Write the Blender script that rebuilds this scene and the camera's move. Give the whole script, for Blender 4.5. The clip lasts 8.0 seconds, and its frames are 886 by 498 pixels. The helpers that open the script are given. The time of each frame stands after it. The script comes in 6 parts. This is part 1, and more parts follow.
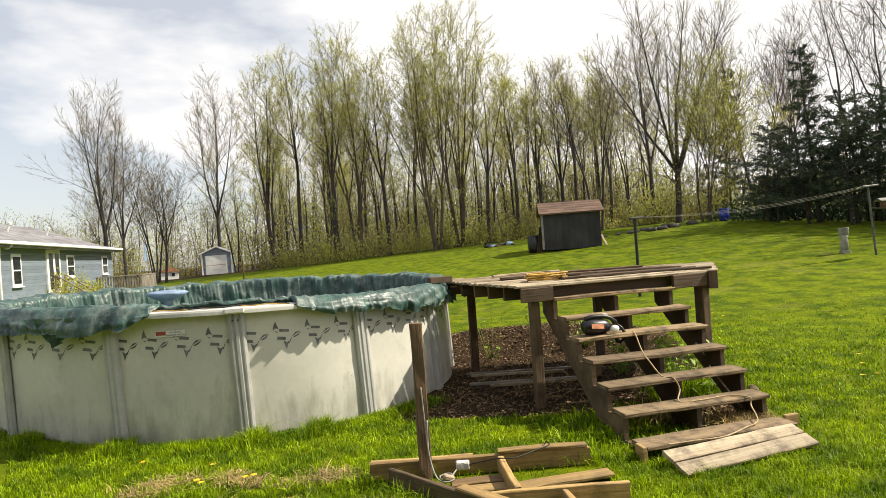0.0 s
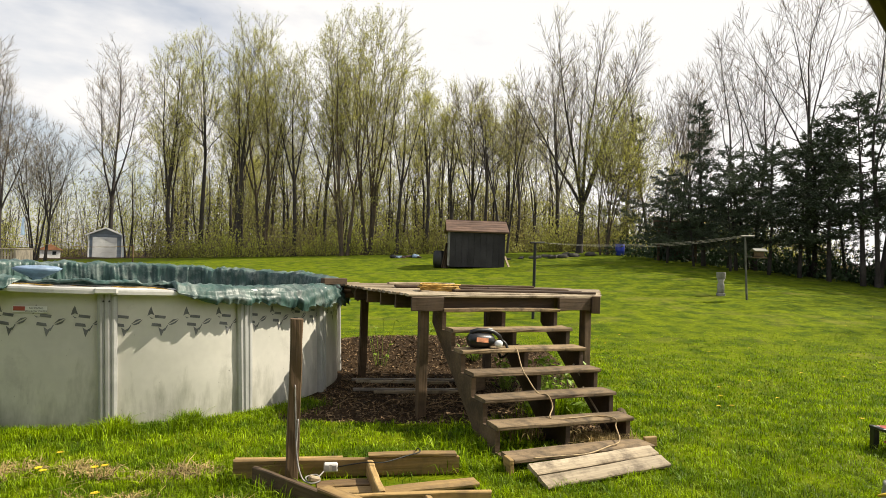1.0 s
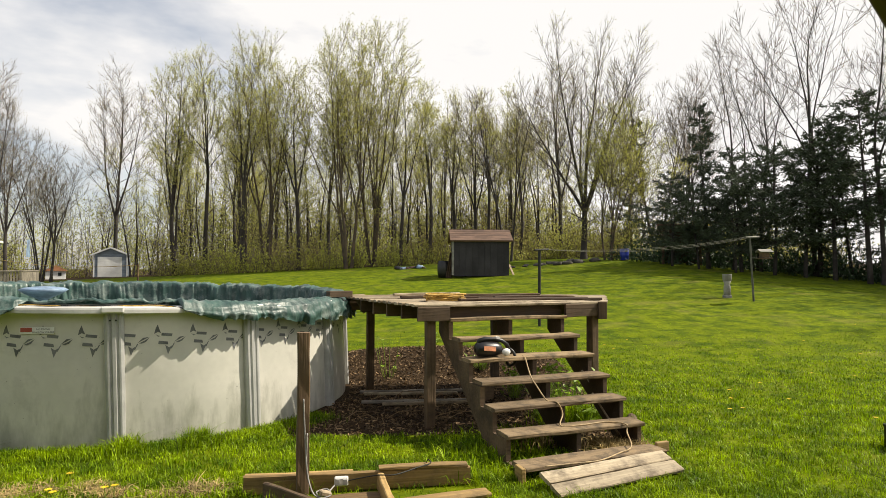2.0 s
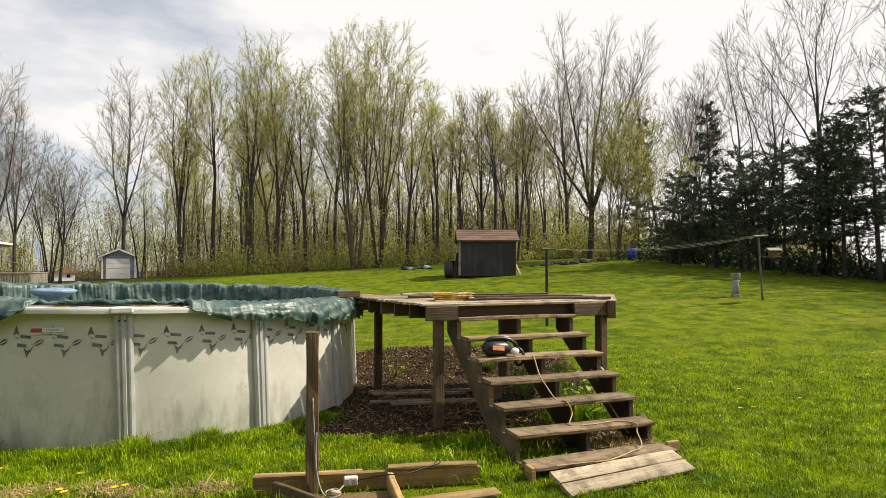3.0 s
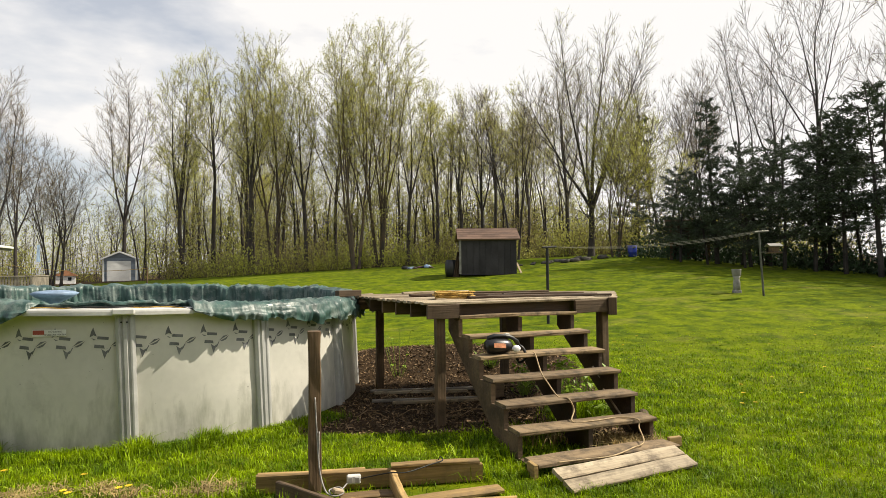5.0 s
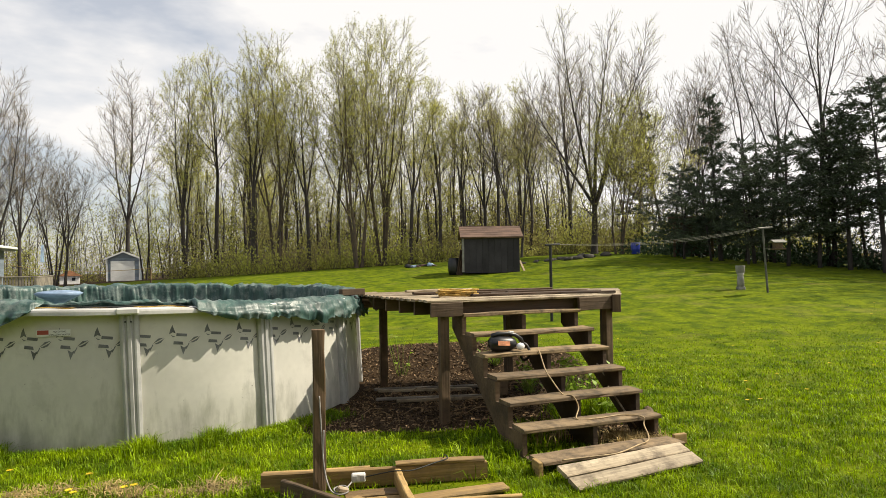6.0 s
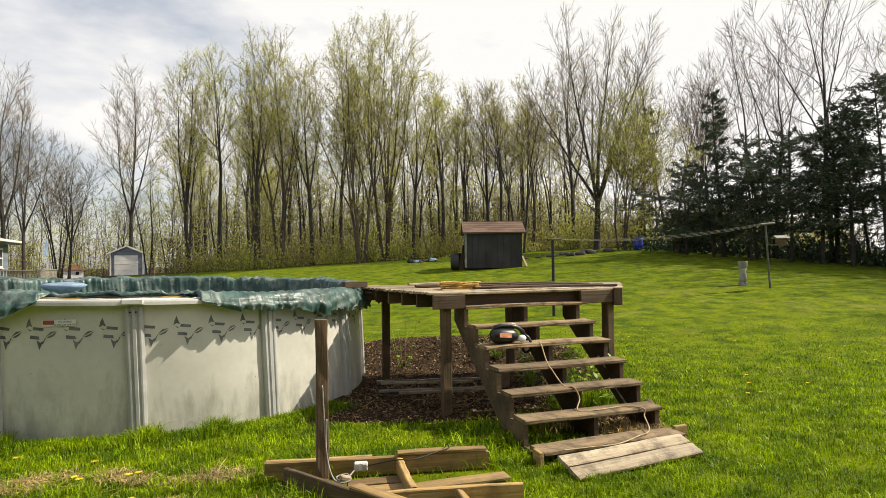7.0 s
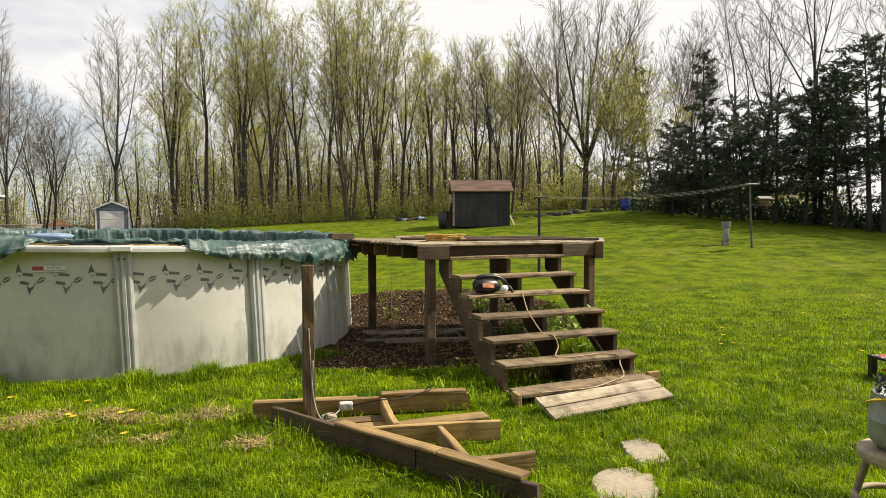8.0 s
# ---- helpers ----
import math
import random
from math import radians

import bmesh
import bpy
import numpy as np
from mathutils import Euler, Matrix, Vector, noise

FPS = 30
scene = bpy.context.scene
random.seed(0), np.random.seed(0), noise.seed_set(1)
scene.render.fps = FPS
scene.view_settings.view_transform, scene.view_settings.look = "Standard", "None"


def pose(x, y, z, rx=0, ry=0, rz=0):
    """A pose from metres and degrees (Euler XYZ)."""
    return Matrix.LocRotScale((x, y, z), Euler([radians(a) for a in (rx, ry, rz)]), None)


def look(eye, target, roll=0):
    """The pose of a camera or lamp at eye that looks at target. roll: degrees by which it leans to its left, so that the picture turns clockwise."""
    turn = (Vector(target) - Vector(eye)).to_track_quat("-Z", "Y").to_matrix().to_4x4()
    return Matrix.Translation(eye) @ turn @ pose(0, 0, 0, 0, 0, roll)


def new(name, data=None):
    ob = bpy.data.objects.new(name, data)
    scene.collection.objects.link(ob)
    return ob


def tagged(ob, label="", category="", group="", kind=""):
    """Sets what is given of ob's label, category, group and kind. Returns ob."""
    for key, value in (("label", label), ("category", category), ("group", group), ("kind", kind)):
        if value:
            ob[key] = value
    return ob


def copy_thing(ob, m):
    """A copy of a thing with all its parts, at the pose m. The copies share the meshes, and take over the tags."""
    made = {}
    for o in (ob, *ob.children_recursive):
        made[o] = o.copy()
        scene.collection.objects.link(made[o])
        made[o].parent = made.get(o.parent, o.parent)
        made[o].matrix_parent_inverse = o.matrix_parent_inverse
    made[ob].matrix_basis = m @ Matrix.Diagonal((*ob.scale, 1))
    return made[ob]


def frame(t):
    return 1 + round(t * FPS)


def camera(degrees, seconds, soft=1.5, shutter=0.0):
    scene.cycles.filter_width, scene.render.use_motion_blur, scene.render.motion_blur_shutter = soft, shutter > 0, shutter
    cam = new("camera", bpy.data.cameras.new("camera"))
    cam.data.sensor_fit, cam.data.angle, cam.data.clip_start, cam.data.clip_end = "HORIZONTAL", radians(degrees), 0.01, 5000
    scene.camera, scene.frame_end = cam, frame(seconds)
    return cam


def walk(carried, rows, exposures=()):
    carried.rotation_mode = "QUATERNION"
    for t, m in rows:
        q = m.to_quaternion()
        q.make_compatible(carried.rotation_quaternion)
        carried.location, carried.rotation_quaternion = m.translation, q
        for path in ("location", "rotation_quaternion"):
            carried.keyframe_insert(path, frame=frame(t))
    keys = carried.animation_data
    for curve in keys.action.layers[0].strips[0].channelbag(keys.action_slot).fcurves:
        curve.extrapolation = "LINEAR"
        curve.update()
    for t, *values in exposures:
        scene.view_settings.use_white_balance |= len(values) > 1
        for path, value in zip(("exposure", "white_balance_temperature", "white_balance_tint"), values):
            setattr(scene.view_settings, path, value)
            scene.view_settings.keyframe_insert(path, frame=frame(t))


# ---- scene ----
cam = camera(70.0, 8.0, soft=0.6)
PATH = [
    (0.0, (-0.136, 0.110, 1.790), (-0.819, 5.064, 1.784), -4.02),
    (0.5, (-0.105, 0.165, 1.770), (-0.363, 5.158, 1.825), 0.01),
    (1.0, (-0.005, 0.118, 1.720), (0.032, 5.118, 1.795), 1.85),
    (1.5, (-0.017, 0.114, 1.724), (0.049, 5.112, 1.828), 1.36),
    (2.0, (-0.012, 0.126, 1.715), (-0.007, 5.123, 1.869), 0.21),
    (3.5, (-0.035, 0.141, 1.702), (-0.091, 5.138, 1.862), -0.03),
    (4.0, (-0.030, 0.136, 1.700), (-0.086, 5.133, 1.868), -0.30),
    (4.5, (-0.026, 0.130, 1.696), (-0.073, 5.127, 1.857), -0.52),
    (6.0, (-0.034, 0.144, 1.690), (-0.106, 5.142, 1.828), -0.91),
    (6.5, (-0.028, 0.142, 1.683), (-0.096, 5.139, 1.818), -1.28),
    (7.0, (-0.032, 0.112, 1.653), (-0.125, 5.110, 1.759), -0.71),
    (7.5, (0.027, 0.019, 1.600), (0.018, 5.018, 1.536), -0.30),
    (8.0, (0.010, -0.010, 1.562), (0.004, 4.986, 1.352), -0.13),
]
walk(cam, [(t, look(eye, target, roll)) for t, eye, target, roll in PATH],
     [(0.0, 0.52, 6800, 10), (1.5, 0.35, 6800, 10), (8.0, 0.36, 6800, 10)])

# ---- world and sun ----
SUN_AZ, SUN_EL = radians(10), radians(46)          # azimuth from +x towards +y
sun_dir = Vector((math.cos(SUN_EL) * math.cos(SUN_AZ), math.cos(SUN_EL) * math.sin(SUN_AZ), math.sin(SUN_EL)))
world = bpy.data.worlds.new("sky")
scene.world = world
world.use_nodes = True
wn, wl = world.node_tree.nodes, world.node_tree.links
bg = wn["Background"]
sky = wn.new("ShaderNodeTexSky")
sky.sky_type, sky.sun_disc = "NISHITA", False
sky.sun_elevation, sky.sun_rotation = SUN_EL, radians(90) - SUN_AZ
sky.air_density, sky.dust_density = 1.0, 1.5
coord = wn.new("ShaderNodeTexCoord")
stretch = wn.new("ShaderNodeMapping")
stretch.inputs["Scale"].default_value = (1.6, 1.6, 4.5)
stretch.inputs["Location"].default_value = (0.9, 0.35, 0.2)
clouds = wn.new("ShaderNodeTexNoise")
clouds.inputs["Scale"].default_value, clouds.inputs["Detail"].default_value = 1.5, 7
cover = wn.new("ShaderNodeValToRGB")
cover.color_ramp.elements[0].position, cover.color_ramp.elements[1].position = 0.40, 0.53
cover.color_ramp.elements[0].color = (0.42, 0.42, 0.42, 1)
blend = wn.new("ShaderNodeMixRGB")
blend.inputs[2].default_value = (7.7, 7.7, 7.8, 1)
wl.new(coord.outputs["Generated"], stretch.inputs["Vector"])
wl.new(stretch.outputs["Vector"], clouds.inputs["Vector"])
parts = wn.new("ShaderNodeSeparateXYZ")
wl.new(coord.outputs["Generated"], parts.inputs["Vector"])
haze = wn.new("ShaderNodeMapRange")
haze.inputs[1].default_value, haze.inputs[2].default_value, haze.inputs[3].default_value, haze.inputs[4].default_value = 0.25, 0.75, 0.13, -0.16
wl.new(parts.outputs["Z"], haze.inputs[0])
thick_low = wn.new("ShaderNodeMath")
wl.new(clouds.outputs["Fac"], thick_low.inputs[0])
wl.new(haze.outputs[0], thick_low.inputs[1])
sunward = wn.new("ShaderNodeMath")
sunward.operation = "MULTIPLY_ADD"
sunward.inputs[1].default_value = 0.17
wl.new(parts.outputs["X"], sunward.inputs[0])
side = wn.new("ShaderNodeMath")                   # the sky clears low down, on the side away from the sun
side.operation, side.inputs[1].default_value = "ADD", 0.25
wl.new(parts.outputs["X"], side.inputs[0])
away = wn.new("ShaderNodeMath")
away.operation, away.inputs[1].default_value = "MULTIPLY_ADD", 0.8
wl.new(parts.outputs["Z"], away.inputs[0])
wl.new(side.outputs[0], away.inputs[2])
clearing = wn.new("ShaderNodeMath")
clearing.operation, clearing.inputs[1].default_value = "MINIMUM", 0.0
wl.new(away.outputs[0], clearing.inputs[0])
thinned = wn.new("ShaderNodeMath")
thinned.operation, thinned.inputs[1].default_value = "MULTIPLY_ADD", 1.0
wl.new(clearing.outputs[0], thinned.inputs[0])
wl.new(thick_low.outputs[0], thinned.inputs[2])
wl.new(thinned.outputs[0], sunward.inputs[2])
wl.new(sunward.outputs[0], cover.inputs["Fac"])
wl.new(cover.outputs["Color"], blend.inputs[0])
wl.new(sky.outputs["Color"], blend.inputs[1])
wl.new(blend.outputs["Color"], bg.inputs["Color"])
bg.inputs["Strength"].default_value = 0.10
sun = new("sun", bpy.data.lights.new("sun", "SUN"))
sun.data.energy, sun.data.angle, sun.data.color = 5.0, radians(0.6), (1.0, 0.93, 0.80)
sun.matrix_world = look(sun_dir * 60, (0, 0, 0))

# ---- materials ----


def material(name, base, rough=0.8, vary=0.25, scale=6.0, fine=60.0, bump=0.3, metal=0.0, tint=None, stretch_x=1.0,
             per_object=0.15, per_island=0.0, stain_or_sheen=0.0, spec=0.5, stain_or_sheen_color=(0.05, 0.045, 0.035), sheer=0.0, stain_or_sheen_scale=1.7, stretch_z=1.0):
    """A surface with broad and fine variation; stretch_x under 1 draws the grain out along the local x axis."""
    m = bpy.data.materials.new(name)
    m.use_nodes = True
    n, l = m.node_tree.nodes, m.node_tree.links
    b = n["Principled BSDF"]
    b.inputs["Roughness"].default_value, b.inputs["Metallic"].default_value = rough, metal
    b.inputs["Specular IOR Level"].default_value = spec
    c = n.new("ShaderNodeTexCoord")
    mp = n.new("ShaderNodeMapping")
    mp.inputs["Scale"].default_value = (stretch_x, 1, stretch_z)
    l.new(c.outputs["Object"], mp.inputs["Vector"])
    oi = n.new("ShaderNodeObjectInfo")
    shift = n.new("ShaderNodeVectorMath")
    shift.operation = "MULTIPLY_ADD"
    shift.inputs[1].default_value = (1, 1, 1)
    spread = n.new("ShaderNodeVectorMath")
    spread.operation = "SCALE"
    spread.inputs[0].default_value = (37.0, 19.0, 53.0)
    l.new(oi.outputs["Random"], spread.inputs["Scale"])
    l.new(mp.outputs["Vector"], shift.inputs[0])
    l.new(spread.outputs["Vector"], shift.inputs[2])
    broad, grain = n.new("ShaderNodeTexNoise"), n.new("ShaderNodeTexNoise")
    broad.inputs["Scale"].default_value, broad.inputs["Detail"].default_value = scale, 4
    grain.inputs["Scale"].default_value, grain.inputs["Detail"].default_value = fine, 5
    l.new(shift.outputs["Vector"], broad.inputs["Vector"])
    l.new(shift.outputs["Vector"], grain.inputs["Vector"])
    mix = n.new("ShaderNodeMixRGB")
    t = tint or tuple(v * 0.55 for v in base)
    mix.inputs[1].default_value, mix.inputs[2].default_value = (*t, 1), (*base, 1)
    ramp = n.new("ShaderNodeMapRange")
    ramp.inputs[1].default_value, ramp.inputs[2].default_value = 0.35, 0.62
    l.new(broad.outputs["Fac"], ramp.inputs[0])
    l.new(ramp.outputs[0], mix.inputs[0])
    out = mix.outputs[0]
    value = n.new("ShaderNodeMath")
    value.operation = "MULTIPLY_ADD"
    value.inputs[1].default_value, value.inputs[2].default_value = vary * 2, 1 - vary
    l.new(grain.outputs["Fac"], value.inputs[0])
    gain = value.outputs[0]
    for source, amount in ((oi.outputs["Random"], per_object), (None, per_island)):
        if amount:
            if source is None:
                source = n.new("ShaderNodeNewGeometry").outputs["Random Per Island"]
            k = n.new("ShaderNodeMath")
            k.operation = "MULTIPLY_ADD"
            k.inputs[1].default_value, k.inputs[2].default_value = amount * 2, 1 - amount
            l.new(source, k.inputs[0])
            k2 = n.new("ShaderNodeMath")
            k2.operation = "MULTIPLY"
            l.new(gain, k2.inputs[0])
            l.new(k.outputs[0], k2.inputs[1])
            gain = k2.outputs[0]
    hsv = n.new("ShaderNodeHueSaturation")
    l.new(gain, hsv.inputs["Value"])
    l.new(out, hsv.inputs["Color"])
    out = hsv.outputs[0]
    if stain_or_sheen:
        sn = n.new("ShaderNodeTexNoise")
        sn.inputs["Scale"].default_value, sn.inputs["Detail"].default_value = stain_or_sheen_scale, 8
        sn.inputs["Roughness"].default_value = 0.7
        l.new(c.outputs["Object"], sn.inputs["Vector"])
        sr = n.new("ShaderNodeMapRange")
        sr.inputs[1].default_value, sr.inputs[2].default_value = (0.48, 0.66) if stain_or_sheen_scale > 3 else (0.55, 0.75)
        sr.inputs[4].default_value = stain_or_sheen
        l.new(sn.outputs["Fac"], sr.inputs[0])
        sm = n.new("ShaderNodeMixRGB")
        sm.inputs[2].default_value = (*stain_or_sheen_color, 1)
        l.new(sr.outputs[0], sm.inputs[0])
        l.new(out, sm.inputs[1])
        out = sm.outputs[0]
    l.new(out, b.inputs["Base Color"])
    if bump:
        bp = n.new("ShaderNodeBump")
        bp.inputs["Strength"].default_value, bp.inputs["Distance"].default_value = bump, 0.01
        l.new(grain.outputs["Fac"], bp.inputs["Height"])
        l.new(bp.outputs["Normal"], b.inputs["Normal"])
    if sheer:
        tr = n.new("ShaderNodeBsdfTranslucent")
        l.new(out, tr.inputs["Color"])
        ms = n.new("ShaderNodeMixShader")
        ms.inputs[0].default_value = sheer
        l.new(b.outputs[0], ms.inputs[1])
        l.new(tr.outputs[0], ms.inputs[2])
        l.new(ms.outputs[0], n["Material Output"].inputs["Surface"])
    return m


M_WOOD = material("weathered_wood", (0.155, 0.100, 0.053), 0.85, 0.45, 3, 42, 0.6, tint=(0.060, 0.037, 0.020), stretch_x=0.05, per_object=0.2, stain_or_sheen=0.55, stain_or_sheen_color=(0.035, 0.025, 0.015), stain_or_sheen_scale=5)
M_WOOD_PALE = material("pale_weathered_wood", (0.40, 0.33, 0.225), 0.8, 0.55, 3, 60, 0.7, tint=(0.22, 0.16, 0.09), stretch_x=0.06, per_object=0.22, stain_or_sheen=0.8,
                       stain_or_sheen_color=(0.09, 0.065, 0.04), stain_or_sheen_scale=5)
M_TREAD = material("worn_tread_wood", (0.29, 0.205, 0.11), 0.85, 0.6, 3.5, 60, 0.9, tint=(0.075, 0.048, 0.027), stretch_x=0.05, per_object=0.2, stain_or_sheen=0.85, stain_or_sheen_color=(0.04, 0.03, 0.018),
                   stain_or_sheen_scale=6)
# dark boards; also paints the shade on the set-back beam and inner stringers
M_WOOD_DARK = material("dark_wood_and_shade", (0.085, 0.052, 0.029), 0.85, 0.4, 3, 50, 0.5, stretch_x=0.06, per_object=0.15, stain_or_sheen=0.4, stain_or_sheen_scale=5)
M_WOOD_YELLOW = material("treated_lumber", (0.39, 0.255, 0.095), 0.75, 0.55, 3, 45, 0.7, tint=(0.14, 0.085, 0.033), stretch_x=0.06, per_object=0.2, stain_or_sheen=0.5,
                         stain_or_sheen_color=(0.1, 0.07, 0.04), stain_or_sheen_scale=5)
M_POST = material("cracked_post_wood", (0.215, 0.135, 0.07), 0.85, 0.6, 3, 38, 0.9, tint=(0.12, 0.075, 0.04), stretch_x=0.04, stain_or_sheen=0.5, stain_or_sheen_color=(0.06, 0.04, 0.025), stain_or_sheen_scale=4)
M_GREYWOOD = material("silvered_wood", (0.30, 0.265, 0.22), 0.85, 0.3, 3, 40, 0.4, per_object=0.15, stain_or_sheen=0.4)
M_WALL = material("pool_wall_sheet", (0.62, 0.60, 0.53), 0.42, 0.08, 1.2, 14, 0.05, tint=(0.52, 0.51, 0.45), per_object=0.04, stain_or_sheen=0.42,
                  stain_or_sheen_color=(0.2, 0.19, 0.16))


def add_specks(m, scale, size, color):
    """Small dark spots of dirt."""
    n, l = m.node_tree.nodes, m.node_tree.links
    b = n["Principled BSDF"]
    was = b.inputs["Base Color"].links[0].from_socket
    c = n.new("ShaderNodeTexCoord")
    v = n.new("ShaderNodeTexVoronoi")
    v.inputs["Scale"].default_value, v.inputs["Randomness"].default_value = scale, 1.0
    l.new(c.outputs["Object"], v.inputs["Vector"])
    w = n.new("ShaderNodeTexNoise")
    w.inputs["Scale"].default_value = 2.3
    l.new(c.outputs["Object"], w.inputs["Vector"])
    lim = n.new("ShaderNodeMath")
    lim.operation = "MULTIPLY_ADD"
    lim.inputs[1].default_value, lim.inputs[2].default_value = size * 3.2, -size * 1.25
    l.new(w.outputs["Fac"], lim.inputs[0])
    lt = n.new("ShaderNodeMath")
    lt.operation = "LESS_THAN"
    l.new(v.outputs["Distance"], lt.inputs[0])
    l.new(lim.outputs[0], lt.inputs[1])
    k = n.new("ShaderNodeMath")
    k.operation = "MULTIPLY"
    k.inputs[1].default_value = 0.6
    l.new(lt.outputs[0], k.inputs[0])
    mx = n.new("ShaderNodeMixRGB")
    mx.inputs[2].default_value = (*color, 1)
    l.new(k.outputs[0], mx.inputs[0])
    l.new(was, mx.inputs[1])
    l.new(mx.outputs[0], b.inputs["Base Color"])




def add_streaks(m, color):
    """Ragged upright algae streaks that grow from the foot of the sheet."""
    n, l = m.node_tree.nodes, m.node_tree.links
    b = n["Principled BSDF"]
    was = b.inputs["Base Color"].links[0].from_socket
    c = n.new("ShaderNodeTexCoord")
    mp = n.new("ShaderNodeMapping")
    mp.inputs["Scale"].default_value = (5, 5, 1.3)
    l.new(c.outputs["Object"], mp.inputs["Vector"])
    w = n.new("ShaderNodeTexNoise")
    w.inputs["Scale"].default_value, w.inputs["Detail"].default_value = 1.0, 8
    w.inputs["Roughness"].default_value = 0.65
    l.new(mp.outputs["Vector"], w.inputs["Vector"])
    s = n.new("ShaderNodeSeparateXYZ")
    l.new(c.outputs["Object"], s.inputs["Vector"])
    k = n.new("ShaderNodeMath")
    k.operation = "MULTIPLY_ADD"
    k.inputs[1].default_value = -0.42
    l.new(s.outputs["Z"], k.inputs[0])
    l.new(w.outputs["Fac"], k.inputs[2])
    r = n.new("ShaderNodeMapRange")
    r.inputs[1].default_value, r.inputs[2].default_value, r.inputs[4].default_value = 0.36, 0.56, 0.55
    l.new(k.outputs[0], r.inputs[0])
    mx = n.new("ShaderNodeMixRGB")
    mx.inputs[2].default_value = (*color, 1)
    l.new(r.outputs[0], mx.inputs[0])
    l.new(was, mx.inputs[1])
    l.new(mx.outputs[0], b.inputs["Base Color"])


add_specks(M_WALL, 16, 0.10, (0.12, 0.11, 0.09))
add_streaks(M_WALL, (0.20, 0.20, 0.15))
M_RIM = material("pool_rim_enamel", (0.72, 0.71, 0.67), 0.4, 0.1, 4, 40, 0.1, tint=(0.6, 0.59, 0.55), stain_or_sheen=0.25, stain_or_sheen_color=(0.3, 0.28, 0.24))
M_UPRIGHT = material("upright_enamel", (0.48, 0.48, 0.46), 0.38, 0.12, 4, 40, 0.1, tint=(0.38, 0.38, 0.36), stain_or_sheen=0.3, stain_or_sheen_color=(0.2, 0.19, 0.17))
M_PRINT = material("grey_print", (0.17, 0.175, 0.175), 0.5, 0.2, 8, 60, 0.0)
# the pale blotches paint sunlit sheen into the tarp's colour
M_TARP = material("green_tarp", (0.066, 0.132, 0.112), 0.42, 0.5, 5, 30, 0.5, tint=(0.022, 0.055, 0.05), stain_or_sheen=0.7, stain_or_sheen_color=(0.27, 0.31, 0.28), sheer=0.12, stain_or_sheen_scale=5, stretch_z=0.15)
M_BARK = material("grey_bark", (0.12, 0.088, 0.055), 0.95, 0.4, 2, 14, 0.6, tint=(0.06, 0.05, 0.042), per_object=0.3)
M_BARK_DARK = material("dark_bark", (0.05, 0.042, 0.037), 0.95, 0.4, 2, 14, 0.6, per_object=0.2)
M_TWIG = material("twig_bark", (0.20, 0.155, 0.105), 0.9, 0.3, 2, 10, 0.0, per_object=0.25)
M_LEAF = material("spring_leaf", (0.53, 0.53, 0.11), 0.6, 0.2, 0.25, 4, 0.0, tint=(0.43, 0.41, 0.09), per_object=0.2, per_island=0.35, sheer=0.55)
M_LEAF_BRIGHT = material("bright_spring_leaf", (0.56, 0.56, 0.09), 0.6, 0.2, 0.25, 4, 0.0, tint=(0.44, 0.45, 0.08), per_island=0.35, sheer=0.5)
M_BUD = material("red_brown_bud", (0.46, 0.37, 0.17), 0.7, 0.2, 0.3, 4, 0.0, tint=(0.22, 0.19, 0.08), per_object=0.2, per_island=0.35, sheer=0.35)
M_PINE = material("pine_needles", (0.060, 0.082, 0.040), 0.7, 0.25, 0.6, 6, 0.0, tint=(0.032, 0.048, 0.027), per_object=0.2, per_island=0.4, sheer=0.15)
M_BRUSH = material("undergrowth_leaf", (0.40, 0.42, 0.08), 0.7, 0.3, 0.15, 3, 0.0, tint=(0.26, 0.22, 0.08), per_island=0.4, sheer=0.5)
M_GRASS = material("grass_blade", (0.295, 0.41, 0.004), 0.5, 0.3, 2.6, 6, 0.0, tint=(0.095, 0.175, 0.003), per_object=0, per_island=0.7, sheer=0.35, spec=0.2)
M_STRAW = material("dry_straw", (0.50, 0.37, 0.15), 0.8, 0.3, 3, 30, 0.0, per_object=0, per_island=0.4, sheer=0.2)
M_MULCH = material("bark_mulch", (0.19, 0.125, 0.065), 0.95, 0.4, 2, 30, 0.4, per_object=0, per_island=0.9)
M_SHED = material("dark_grey_boards", (0.034, 0.031, 0.035), 0.85, 0.3, 1.5, 20, 0.3)
M_SHED_ROOF = material("brown_shingles", (0.15, 0.09, 0.062), 0.9, 0.35, 1.5, 25, 0.4, stain_or_sheen=0.5, stain_or_sheen_color=(0.09, 0.06, 0.05))
M_SIDING = material("blue_grey_vinyl", (0.21, 0.255, 0.31), 0.6, 0.12, 1.5, 12, 0.05, tint=(0.18, 0.22, 0.27))
M_WHITE = material("white_trim", (0.78, 0.78, 0.76), 0.5, 0.08, 2, 20, 0.05, tint=(0.7, 0.7, 0.68))
M_ROOF = material("grey_shingles", (0.24, 0.235, 0.245), 0.9, 0.3, 1, 18, 0.3)
M_ROOF_ORANGE = material("rust_roof", (0.42, 0.2, 0.1), 0.9, 0.2, 1, 12, 0.2)
M_GLASS = material("window_glass", (0.03, 0.035, 0.04), 0.08, 0.1, 1, 3, 0.0)
M_METAL_DARK = material("dark_pole_steel", (0.014, 0.015, 0.014), 0.65, 0.2, 5, 40, 0.2)
M_METAL = material("galvanised_pipe", (0.13, 0.13, 0.11), 0.55, 0.2, 5, 40, 0.2, metal=0.5)
M_STONE = material("grey_concrete", (0.30, 0.29, 0.26), 0.9, 0.25, 4, 50, 0.5, stain_or_sheen=0.3, stain_or_sheen_color=(0.12, 0.12, 0.09))
